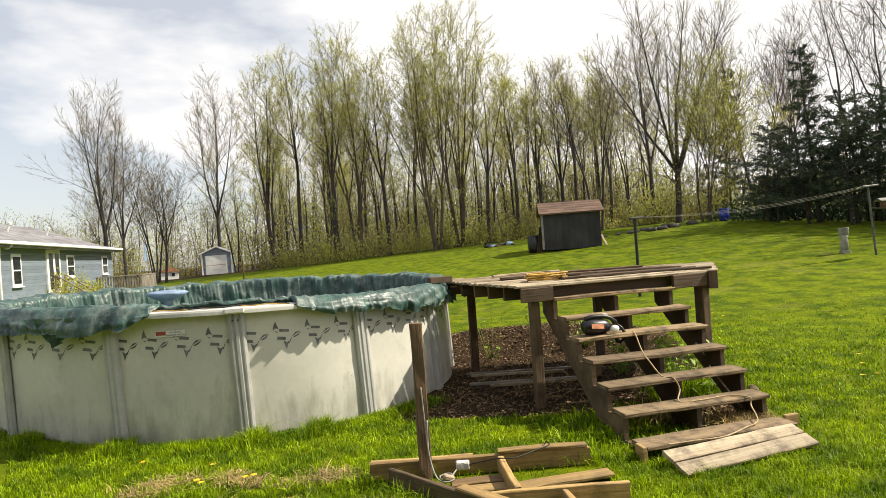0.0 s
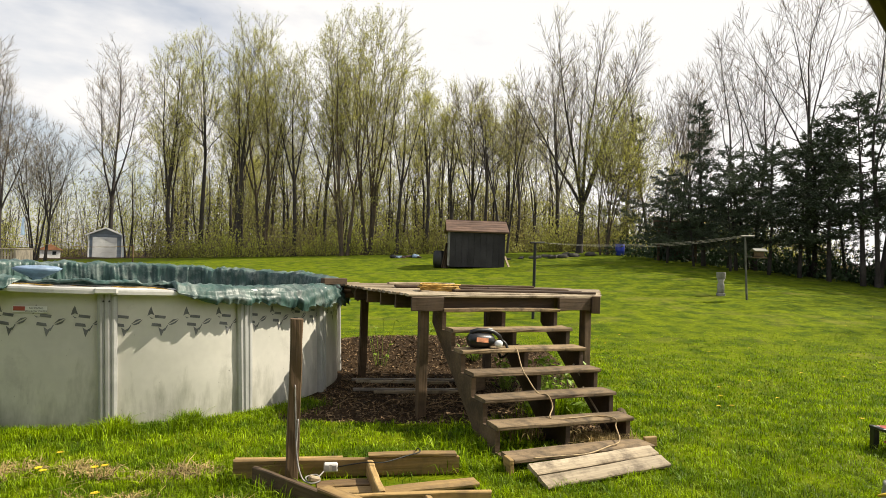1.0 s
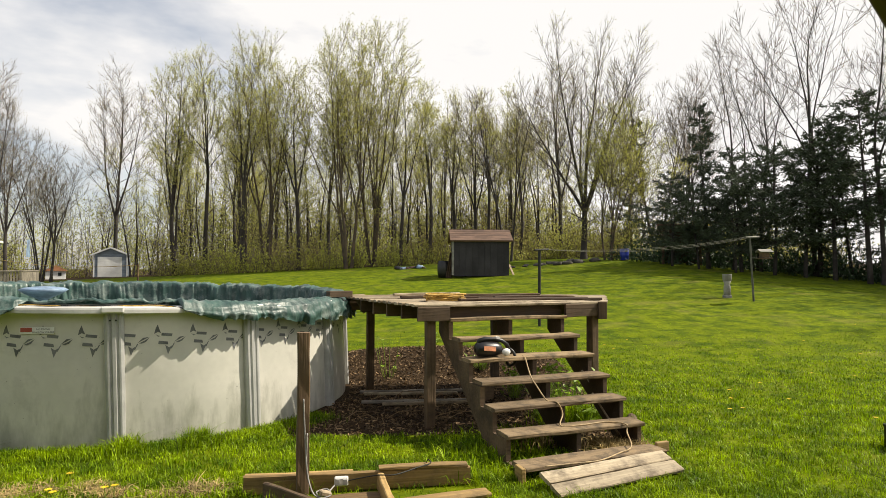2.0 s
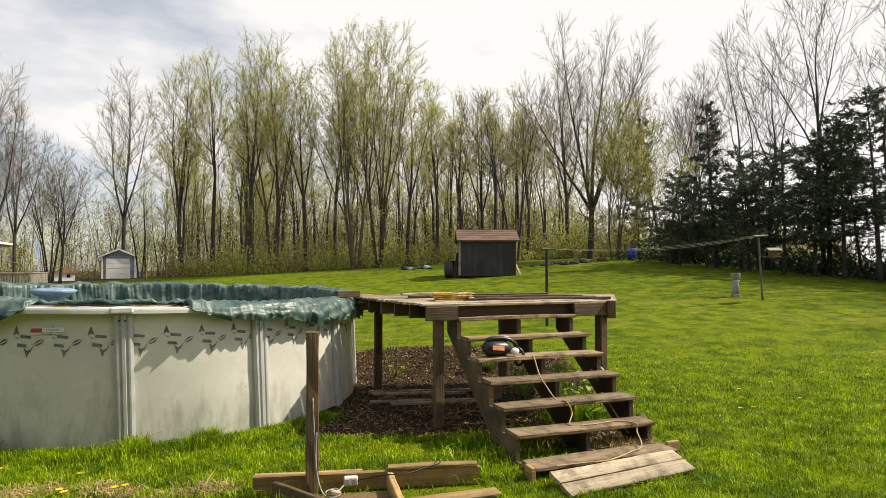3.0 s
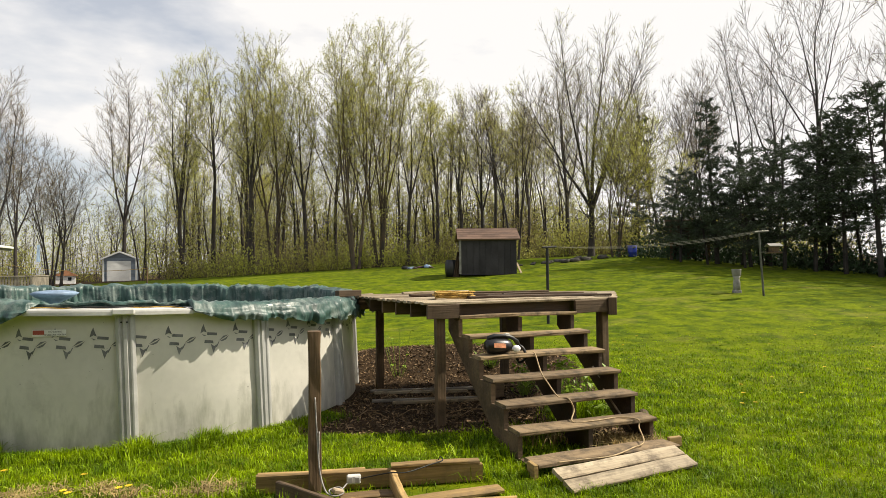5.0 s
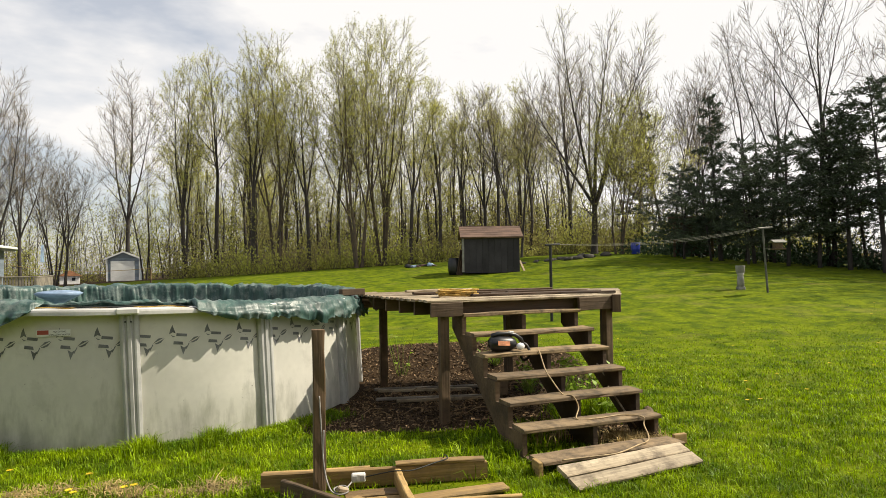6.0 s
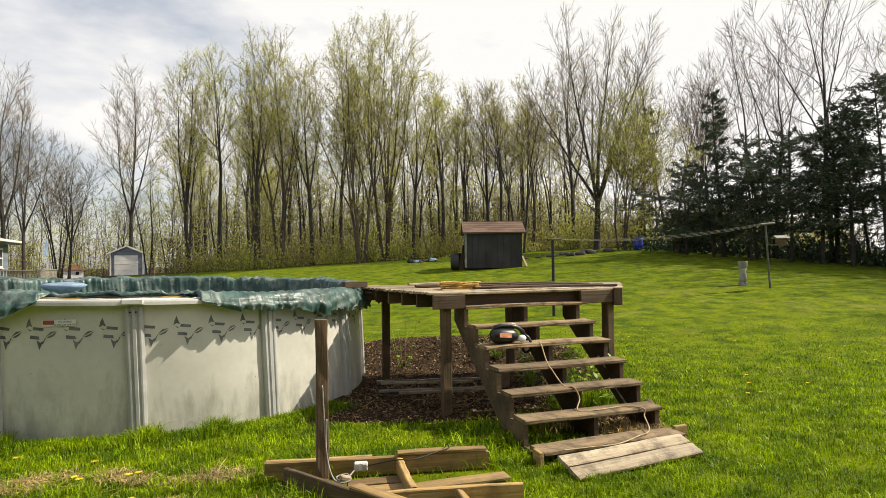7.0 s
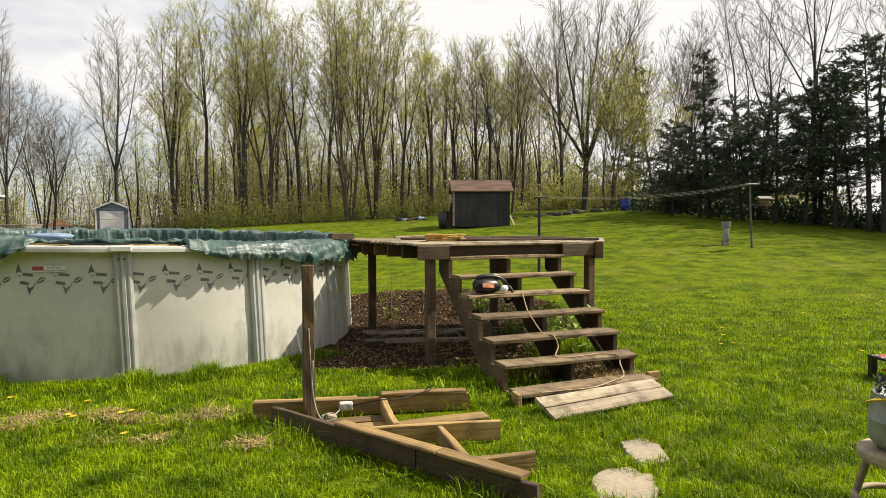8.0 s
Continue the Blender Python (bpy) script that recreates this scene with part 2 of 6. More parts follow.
M_ROCK = material("dark_fieldstone", (0.085, 0.078, 0.066), 0.95, 0.35, 5, 30, 0.5)
M_SLAB = material("tan_flagstone", (0.36, 0.30, 0.215), 0.9, 0.35, 4, 45, 0.6, tint=(0.30, 0.25, 0.18), stain_or_sheen=0.5, stain_or_sheen_color=(0.20, 0.17, 0.11))
M_BLUE = material("blue_plastic", (0.02, 0.05, 0.42), 0.4, 0.1, 3, 20, 0.0)
M_ROPE = material("yellow_cord", (0.55, 0.34, 0.07), 0.7, 0.2, 20, 90, 0.2)
M_CORD = material("tan_cord", (0.42, 0.30, 0.15), 0.6, 0.2, 20, 90, 0.1)
M_LINE = material("pale_line", (0.45, 0.43, 0.36), 0.7, 0.1, 20, 90, 0.0)
M_WIRE = material("grey_wire", (0.35, 0.33, 0.31), 0.6, 0.1, 20, 90, 0.0)
M_BLACK = material("black_plastic", (0.012, 0.012, 0.013), 0.35, 0.15, 8, 60, 0.05)
M_ORANGE = material("orange_label", (0.75, 0.3, 0.14), 0.5, 0.1, 20, 80, 0.0)
M_RED = material("red_painted_slat", (0.42, 0.085, 0.06), 0.6, 0.2, 4, 50, 0.2, stretch_x=0.1)
M_SAGE = material("sage_enamel", (0.40, 0.42, 0.34), 0.42, 0.1, 4, 30, 0.05)
M_TAN = material("tan_painted_wood", (0.50, 0.40, 0.26), 0.7, 0.25, 6, 50, 0.2, stain_or_sheen=0.5, stain_or_sheen_color=(0.2, 0.11, 0.06))
M_RUST = material("rusty_steel", (0.22, 0.085, 0.035), 0.8, 0.4, 8, 60, 0.4, tint=(0.05, 0.03, 0.025))
M_YELLOW = material("dandelion_yellow", (0.85, 0.60, 0.02), 0.7, 0.15, 20, 80, 0.0)
M_PURPLE = material("purple_petal", (0.17, 0.07, 0.4), 0.7, 0.2, 20, 60, 0.0, per_island=0.4)
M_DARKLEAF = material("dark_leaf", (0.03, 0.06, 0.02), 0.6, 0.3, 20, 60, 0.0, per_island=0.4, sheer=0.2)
M_WEED = material("broad_weed_leaf", (0.28, 0.42, 0.04), 0.5, 0.25, 5, 20, 0.0, per_island=0.3, sheer=0.4)
M_BLUECLOTH = material("blue_cover_cloth", (0.26, 0.37, 0.52), 0.5, 0.2, 5, 30, 0.1)
M_REDCLOTH = material("faded_red_cloth", (0.16, 0.07, 0.065), 0.8, 0.2, 5, 30, 0.1)


def ground_material():
    """Lawn with dry patches, bare earth under the deck."""
    m = material("lawn", (0.125, 0.160, 0.003), 1.0, 0.75, 2.2, 9, 0.9, tint=(0.05, 0.082, 0.003), per_object=0, spec=0.08)
    n, l = m.node_tree.nodes, m.node_tree.links
    b = n["Principled BSDF"]
    link = b.inputs["Base Color"].links[0]
    lawn = link.from_socket
    geo = n.new("ShaderNodeNewGeometry")
    # straw patches
    dry = n.new("ShaderNodeTexNoise")
    dry.inputs["Scale"].default_value, dry.inputs["Detail"].default_value = 0.8, 6
    l.new(geo.outputs["Position"], dry.inputs["Vector"])
    r = n.new("ShaderNodeMapRange")
    r.inputs[1].default_value, r.inputs[2].default_value, r.inputs[4].default_value = 0.57, 0.75, 0.35
    l.new(dry.outputs["Fac"], r.inputs[0])
    mx = n.new("ShaderNodeMixRGB")
    mx.inputs[2].default_value = (0.24, 0.20, 0.06, 1)
    l.new(r.outputs[0], mx.inputs[0])
    l.new(lawn, mx.inputs[1])
    out = mx.outputs[0]
    # bare patches: earth under the deck, leaf litter on the wood's floor
    at = n.new("ShaderNodeAttribute")
    at.attribute_name = "earth"
    wob = n.new("ShaderNodeTexNoise")
    wob.inputs["Scale"].default_value, wob.inputs["Detail"].default_value = 2.2, 5
    l.new(geo.outputs["Position"], wob.inputs["Vector"])
    add = n.new("ShaderNodeMath")
    add.operation = "ADD"
    l.new(at.outputs["Fac"], add.inputs[0])
    l.new(wob.outputs["Fac"], add.inputs[1])
    r2 = n.new("ShaderNodeMapRange")
    r2.inputs[1].default_value, r2.inputs[2].default_value = 0.95, 1.1
    l.new(add.outputs[0], r2.inputs[0])
    soil = n.new("ShaderNodeTexNoise")
    soil.inputs["Scale"].default_value, soil.inputs["Detail"].default_value = 22, 6
    l.new(geo.outputs["Position"], soil.inputs["Vector"])
    sc = n.new("ShaderNodeMixRGB")
    sc.inputs[1].default_value, sc.inputs[2].default_value = (0.018, 0.011, 0.007, 1), (0.07, 0.045, 0.024, 1)
    l.new(soil.outputs["Fac"], sc.inputs[0])
    mx2 = n.new("ShaderNodeMixRGB")
    l.new(r2.outputs[0], mx2.inputs[0])
    l.new(out, mx2.inputs[1])
    l.new(sc.outputs[0], mx2.inputs[2])
    l.new(mx2.outputs[0], b.inputs["Base Color"])
    return m


M_GROUND = ground_material()


# ---- mesh helpers ----


class Shape:
    """Collects vertices and faces of one mesh."""

    def __init__(self):
        self.v, self.f = [], []

    def add(self, verts, faces, m=None):
        k = len(self.v)
        self.v += [tuple(m @ Vector(p)) for p in verts] if m is not None else [tuple(p) for p in verts]
        self.f += [tuple(k + i for i in q) for q in faces]
        return self

    def block(self, size, m=None, edge=0.004):
        """A box with chamfered edges, centred."""
        x, y, z = (s / 2 for s in size)
        e = min(edge, x * 0.4, y * 0.4, z * 0.4)
        v = []
        for sx in (-1, 1):
            for sy in (-1, 1):
                for sz in (-1, 1):
                    v += [(sx * x, sy * (y - e), sz * (z - e)), (sx * (x - e), sy * y, sz * (z - e)), (sx * (x - e), sy * (y - e), sz * z)]
        c = lambda a, b2, d: (a * 4 + b2 * 2 + d) * 3
        f = []
        for s in (0, 1):
            q = [c(s, 0, 0), c(s, 1, 0), c(s, 1, 1), c(s, 0, 1)]
            f.append(q if s else q[::-1])
            q = [c(0, s, 0) + 1, c(1, s, 0) + 1, c(1, s, 1) + 1, c(0, s, 1) + 1]
            f.append(q[::-1] if s else q)
            q = [c(0, 0, s) + 2, c(1, 0, s) + 2, c(1, 1, s) + 2, c(0, 1, s) + 2]
            f.append(q if s else q[::-1])
        for a in (0, 1):
            for d in (0, 1):
                f.append([c(a, d, 0), c(a, d, 1), c(a, d, 1) + 1, c(a, d, 0) + 1])
                f.append([c(a, 0, d), c(a, 1, d), c(a, 1, d) + 2, c(a, 0, d) + 2])
                f.append([c(0, a, d) + 1, c(1, a, d) + 1, c(1, a, d) + 2, c(0, a, d) + 2])
        for a in (0, 1):
            for b2 in (0, 1):
                for d in (0, 1):
                    k = c(a, b2, d)
                    f.append([k, k + 1, k + 2])
        return self.add(v, f, m)

    def plank(self, size, seed, wear=0.004, stations=9):
        """A worn board, centred: slightly bowed, with uneven chipped edges and ragged ends."""
        lx, ly, lz = size
        y, z = ly / 2, lz / 2
        e = min(0.007, z * 0.45)
        ring = [(-y, -z + e), (-y, z - e), (-y + e, z), (0, z), (y - e, z), (y, z - e), (y, -z + e), (y - e, -z), (-y + e, -z)]
        m, k0 = len(ring), len(self.v)
        for i in range(stations):
            u = i / (stations - 1) - 0.5
            bow = 0.006 * math.sin(seed * 1.7) * math.cos(math.pi * u)
            for j, (a, b) in enumerate(ring):
                q = Vector((u * lx * 7, a * 30 + seed * 5.1, b * 30))
                end = 0.006 * noise.noise(Vector((a * 60, b * 60, seed))) if i in (0, stations - 1) else 0
                self.v.append((u * lx + end, a + wear * noise.noise(q) * (1.4 if j in (1, 2, 4, 5) else 0.6), b + bow + wear * 0.8 * noise.noise(q + Vector((9, 3, 1)))))
        for i in range(stations - 1):
            for j in range(m):
                a, b = k0 + i * m + j, k0 + i * m + (j + 1) % m
                self.f.append((a, a + m, b + m, b))
        self.f += [tuple(k0 + j for j in range(m)), tuple(k0 + (stations - 1) * m + j for j in reversed(range(m)))]
        return self

    def tube(self, points, radii, sides=8, cap=True):
        """A round bar along points."""
        pts = [Vector(p) for p in points]
        if not hasattr(radii, "__len__"):
            radii = [radii] * len(pts)
        k0 = len(self.v)
        side = None
        for i, p in enumerate(pts):
            d = (pts[min(i + 1, len(pts) - 1)] - pts[max(i - 1, 0)])
            d = d.normalized() if d.length > 1e-9 else Vector((0, 0, 1))
            if side is None:
                side = d.orthogonal().normalized()
            side = side - d * side.dot(d)
            side = side.normalized() if side.length > 1e-6 else d.orthogonal().normalized()
            o = d.cross(side)
            for j in range(sides):
                a = 2 * math.pi * j / sides
                self.v.append(tuple(p + (side * math.cos(a) + o * math.sin(a)) * radii[i]))
        for i in range(len(pts) - 1):
            for j in range(sides):
                a, b2 = k0 + i * sides + j, k0 + i * sides + (j + 1) % sides
                self.f.append((a, b2, b2 + sides, a + sides))
        if cap:
            self.f.append(tuple(k0 + j for j in reversed(range(sides))))
            self.f.append(tuple(k0 + (len(pts) - 1) * sides + j for j in range(sides)))
        return self

    def lathe(self, profile, m=None, sides=24):
        """profile: (radius, height) pairs, turned about z."""
        v = [(r * math.cos(2 * math.pi * j / sides), r * math.sin(2 * math.pi * j / sides), h) for r, h in profile for j in range(sides)]
        f = [(i * sides + j, i * sides + (j + 1) % sides, (i + 1) * sides + (j + 1) % sides, (i + 1) * sides + j)
             for i in range(len(profile) - 1) for j in range(sides)]
        f += [tuple(reversed(range(sides))), tuple((len(profile) - 1) * sides + j for j in range(sides))]
        return self.add(v, f, m)

    def prism(self, outline, depth, m=None):
        """An outline in the xz plane, drawn out along y by depth."""
        n2 = len(outline)
        v = [(x, 0, z) for x, z in outline] + [(x, depth, z) for x, z in outline]
        f = [tuple(range(n2)), tuple(range(2 * n2 - 1, n2 - 1, -1))] + [(i, n2 + i, n2 + (i + 1) % n2, (i + 1) % n2) for i in range(n2)]
        return self.add(v, f, m)

    def mesh(self, name, mat, smooth=False):
        me = bpy.data.meshes.new(name)
        me.from_pydata(self.v, [], self.f)
        me.materials.append(mat)
        if smooth:
            me.polygons.foreach_set("use_smooth", [True] * len(me.polygons))
        me.update()
        return me


def part(name, shape, mat, parent=None, label="", smooth=False, at=None):
    """One mesh object, under a thing or a part."""
    me = shape if isinstance(shape, bpy.types.Mesh) else shape.mesh(name, mat, smooth)
    ob = new(name, me)
    if at is not None:
        ob.matrix_basis = at
    if parent is not None:
        ob.parent = parent
    return tagged(ob, label=label)


def thing(name, label, category, at=None, group="", kind=""):
    ob = new(name)
    ob.empty_display_size = 0.1
    if at is not None:
        ob.matrix_basis = at
    return tagged(ob, label=label, category=category, group=group, kind=kind)


def along(a, b, up=(0, 0, 1)):
    """The pose at the middle of a-b with local x along it and z near up; and the length."""
    a, b, up = Vector(a), Vector(b), Vector(up)
    x = (b - a).normalized()
    y = up.cross(x).normalized()
    z = x.cross(y)
    m = Matrix((x, y, z)).transposed().to_4x4()
    return Matrix.Translation((a + b) / 2) @ m, (b - a).length


def board(name, a, b, width, thick, mat, parent=None, label="", up=(0, 0, 1), edge=0.005, worn=0.0):
    """A plank from a to b: width across, thick along up. Worn boards have chipped, uneven edges."""
    m, length = along(a, b, up)
    if worn:
        return part(name, Shape().plank((length, width, thick), length * 13 + width * 71 + a[0] * 3 + a[2] * 11, worn), mat, parent, label, at=m)
    return part(name, Shape().block((length, width, thick), edge=edge), mat, parent, label, at=m)


# ---- ground ----


def rise(x, y):
    """Height of the lawn."""
    g = np.interp(y, [-400, 9, 12.5, 16.5, 19, 24, 30, 36, 45, 60, 90, 400], [0, 0, 0.03, 0.13, 0.3, 0.75, 1.25, 1.72, 2.1, 2.4, 2.4, 1.5])
    h = np.clip((np.asarray(y, float) - 8) / 11, 0, 1)
    h = h * h * (3 - 2 * h)
    z = g + 0.05 * np.clip(x, -34, 10) * h - 0.045 * np.clip(np.asarray(x) - 11.5, 0, 12) * h
    z = z + 0.38 * np.exp(-((np.asarray(x) + 0.2) / 2.1) ** 4 - ((np.asarray(y) - 10.7) / 0.9) ** 2)
    return z + 0.012 * np.sin(np.asarray(x) * 1.7 + 1) * np.sin(np.asarray(y) * 1.3)


def earth_share(x, y):
    """1 on bare earth, 0 on lawn."""
    d = np.maximum(np.abs(x - 0.1) / 1.75, np.abs(y - 8.7) / 2.9)
    under = np.clip((1.18 - d) * 3.5, 0, 1) * np.clip((y - 6.45 + 0.55 * np.clip(x - 0.2, 0, 1.2)) / 0.5, 0, 1)
    wood = np.clip((y - (41.5 + 0.03 * x - 0.12 * np.clip(x, 0, 30) - 0.18 * np.clip(-x - 8, 0, 40) * -1)) / 3, 0, 1)
    pines = np.clip((y - (36 - 0.85 * (x - 10))) / 3, 0, 1) * np.clip((x - 9) / 3, 0, 1)
    return np.clip(under * 1.2 + np.maximum(wood, pines) * 0.75, 0, 1)


def graded(lo, hi, near_lo, near_hi, step, grow):
    v = list(np.arange(near_lo, near_hi + 1e-6, step))
    s, x = step, near_hi
    while x < hi:
        s *= grow
        x += s
        v.append(x)
    s, x = step, near_lo
    while x > lo:
        s *= grow
        x -= s
        v.insert(0, x)
    return np.array(v)


def build_ground():
    xs, ys = graded(-420, 420, -7, 7, 0.2, 1.12), graded(-120, 520, 2, 14, 0.2, 1.08)
    X, Y = np.meshgrid(xs, ys)
    Z = rise(X, Y)
    nx = len(xs)
    v = np.stack([X.ravel(), Y.ravel(), Z.ravel()], 1)
    i = np.arange(len(ys) - 1)[:, None] * nx + np.arange(nx - 1)[None]
    f = np.stack([i, i + 1, i + 1 + nx, i + nx], -1).reshape(-1, 4)
    me = bpy.data.meshes.new("ground")
    me.from_pydata(v.tolist(), [], f.tolist())
    me.materials.append(M_GROUND)
    me.polygons.foreach_set("use_smooth", [True] * len(me.polygons))
    a = me.attributes.new("earth", "FLOAT", "POINT")
    a.data.foreach_set("value", earth_share(X, Y).ravel().astype(np.float32))
    tagged(new("ground", me), "sunlit spring lawn sloping up to a wood", "lawn", kind="structure")


build_ground()


def gz(x, y):
    return float(rise(x, y))


# ---- swimming pool ----
PX, PY, PR, PN, PH = -4.06, 8.745, 2.74, 13, 1.30
PHI0 = radians(-69.3)
LEAN = -0.055                                     # the whole wall leans a little


def pool_point(phi, r, z):
    c = math.cos(phi)
    c = c if c > -0.12 else -0.12 + (c + 0.12) * 1.35          # the far end is drawn out into an oval
    return Vector((PX + r * c + LEAN * z / PH, PY + r * math.sin(phi), z - 0.045 * (math.cos(phi) - 0.37) * r / PR * max(0.0, z / PH)))


def motif(s):
    """One printed wave sign, in (along, up) metres."""
    return [
        [(0.00, 0.035), (0.012, 0.075), (0.03, 0.11), (0.042, 0.07), (0.055, 0.04), (0.03, 0.05)],
        [(0.055, 0.02), (0.06, 0.042), (0.145, 0.034), (0.14, 0.012)],
        [(0.03, -0.045), (0.035, -0.02), (0.105, -0.028), (0.11, -0.052)],
        [(0.085, -0.055), (0.105, -0.13), (0.14, -0.06), (0.115, -0.075)],
        [(0.155, -0.034), (0.20, 0.006), (0.245, 0.012), (0.21, -0.006)],
        [(0.165, -0.036), (0.215, -0.014), (0.25, 0.008), (0.222, -0.026), (0.19, -0.038)],
        [(0.128, -0.082), (0.155, -0.038), (0.162, -0.04), (0.136, -0.086)],
        [(0.012, 0.03), (0.03, 0.012), (0.05, 0.016), (0.03, 0.022)],
    ]


def build_pool():
    pool = thing("swimming_pool", "round above-ground pool with weathered white steel walls and grey uprights", "pool", pose(PX, PY, 0))
    inv = Matrix.Translation((-PX, -PY, 0))
    step = 2 * math.pi / PN
    for k in range(PN):
        p0, p1 = PHI0 + k * step, PHI0 + (k + 1) * step
        # wall panel, slightly bowed, thick sheet
        s = Shape()
        nu, nz = 14, 12
        for side in (0, 1):
            for j in range(nz + 1):
                z = -0.05 + (PH + 0.03) * j / nz
                for i in range(nu + 1):
                    phi = p0 + (p1 - p0) * i / nu
                    dent = 0.006 * noise.noise(Vector((phi * 5, z * 4, 3))) + 0.012 * math.sin(math.pi * min(1, max(0, z / PH))) * math.sin(math.pi * i / nu)
                    s.v.append(tuple(inv @ pool_point(phi, PR - 0.03 + dent - 0.02 * side, z)))
        base = (nu + 1) * (nz + 1)
        for j in range(nz):
            for i in range(nu):
                a = j * (nu + 1) + i
                s.f.append((a, a + 1, a + nu + 2, a + nu + 1))
                a += base
                s.f.append((a, a + nu + 1, a + nu + 2, a + 1))
        wall = part("wall_panel", s, M_WALL, pool, smooth=True)
        # printed signs
        n_m = 4
        for q in range(n_m):
            s = Shape()
            for poly in motif(q):
                pts = []
                for u, w in poly:
                    phi = p0 + step * (q + 0.05 + u * 1.12 / 0.32) / n_m
                    z = PH - 0.275 + w * 1.25
                    i01 = (phi - p0) / step
                    dent = 0.006 * noise.noise(Vector((phi * 5, z * 4, 3))) + 0.012 * math.sin(math.pi * z / PH) * math.sin(math.pi * min(1, max(0, i01)))
                    pts.append(inv @ pool_point(phi, PR - 0.03 + dent + 0.0035, z))
                s.add(pts, [tuple(range(len(pts)))])
            part("printed_sign", s, M_PRINT, wall, "faded grey printed wave sign")
        # top ledge
        s = Shape()
        nu = 10
        prof = [(-0.09, -0.005), (-0.09, 0.03), (-0.06, 0.042), (0.05, 0.042), (0.085, 0.03), (0.09, 0.012), (0.09, -0.02), (0.08, -0.02), (0.075, -0.002), (-0.06, -0.01)]
        g0, g1 = p0 + 0.02, p1 - 0.02
        for i in range(nu + 1):
            phi = g0 + (g1 - g0) * i / nu
            for dr, dz in prof:
                s.v.append(tuple(inv @ pool_point(phi, PR + dr, PH + dz)))
        m = len(prof)
        for i in range(nu):
            for j in range(m):
                a, b = i * m + j, i * m + (j + 1) % m
                s.f.append((a, b, b + m, a + m))
        s.f += [tuple(range(m)), tuple(nu * m + j for j in reversed(range(m)))]
        part("top_rail", s, M_RIM, pool)
        # upright: ribbed channel
        prof = [(-0.085, -0.02), (-0.085, 0.022), (-0.06, 0.04), (-0.045, 0.04), (-0.035, 0.03), (-0.022, 0.03), (-0.014, 0.045), (0.014, 0.045),
                (0.022, 0.03), (0.035, 0.03), (0.045, 0.04), (0.06, 0.04), (0.085, 0.022), (0.085, -0.02)]
        s = Shape()
        m = len(prof)
        for z in (-0.05, 0.4, 0.8, PH - 0.01):
            c = pool_point(p0, PR - 0.01, z)
            tang, rad = Vector((-math.sin(p0), math.cos(p0), 0)), Vector((math.cos(p0), math.sin(p0), 0))
            w = 0.92 + 0.08 * z
            for u, d in prof:
                s.v.append(tuple(inv @ (c + tang * u * w + rad * d)))
        for i in range(3):
            for j in range(m):
                a, b = i * m + j, i * m + (j + 1) % m
                s.f.append((a, b, b + m, a + m))
        s.f += [tuple(reversed(range(m))), tuple(3 * m + j for j in range(m))]
        up = part("upright", s, M_UPRIGHT, pool)
        # cap over the joint, with two screws in the collar below
        c = inv @ pool_point(p0, PR, PH)
        mc = Matrix.Translation(c) @ Matrix.Rotation(p0 - math.pi / 2, 4, "Z")
        s = Shape().block((0.20, 0.21, 0.062), mc @ pose(0, 0, 0.012), 0.02)
        part("cap", s, M_RIM, up, "off-white plastic cap")
        for u in (-0.025, 0.025):
            s = Shape().lathe([(0.009, 0), (0.009, 0.006), (0.004, 0.009)], mc @ pose(u, 0.035, -0.09) @ Matrix.Rotation(-math.pi / 2, 4, "X"), 8)
            part("screw", s, M_METAL_DARK, up)
    # warning label
    lab_phi = PHI0 - step * 0.50
    c = inv @ pool_point(lab_phi, PR - 0.014, PH - 0.185)
    ml = Matrix.Translation(c) @ Matrix.Rotation(lab_phi + math.pi / 2, 4, "Z")
    plate = part("warning_label", Shape().block((0.30, 0.004, 0.062), edge=0.001), M_WHITE, pool, "white and red warning sticker", at=ml)
    part("red_panel", Shape().block((0.10, 0.004, 0.04), pose(-0.093, -0.0035, 0.006), 0.001), M_RED, plate)
    for line, z in (("NO DIVING", 0.004), ("SHALLOW WATER", -0.024)):
        cu = bpy.data.curves.new("lettering", "FONT")
        cu.body, cu.size, cu.align_x, cu.extrude = line, 0.023, "CENTER", 0.0006
        cu.materials.append(M_PRINT)
        ob = new("lettering", cu)
        ob.parent = plate
        ob.matrix_basis = pose(0.055, -0.0035, z, 90, 0, 0)
    return pool


build_pool()


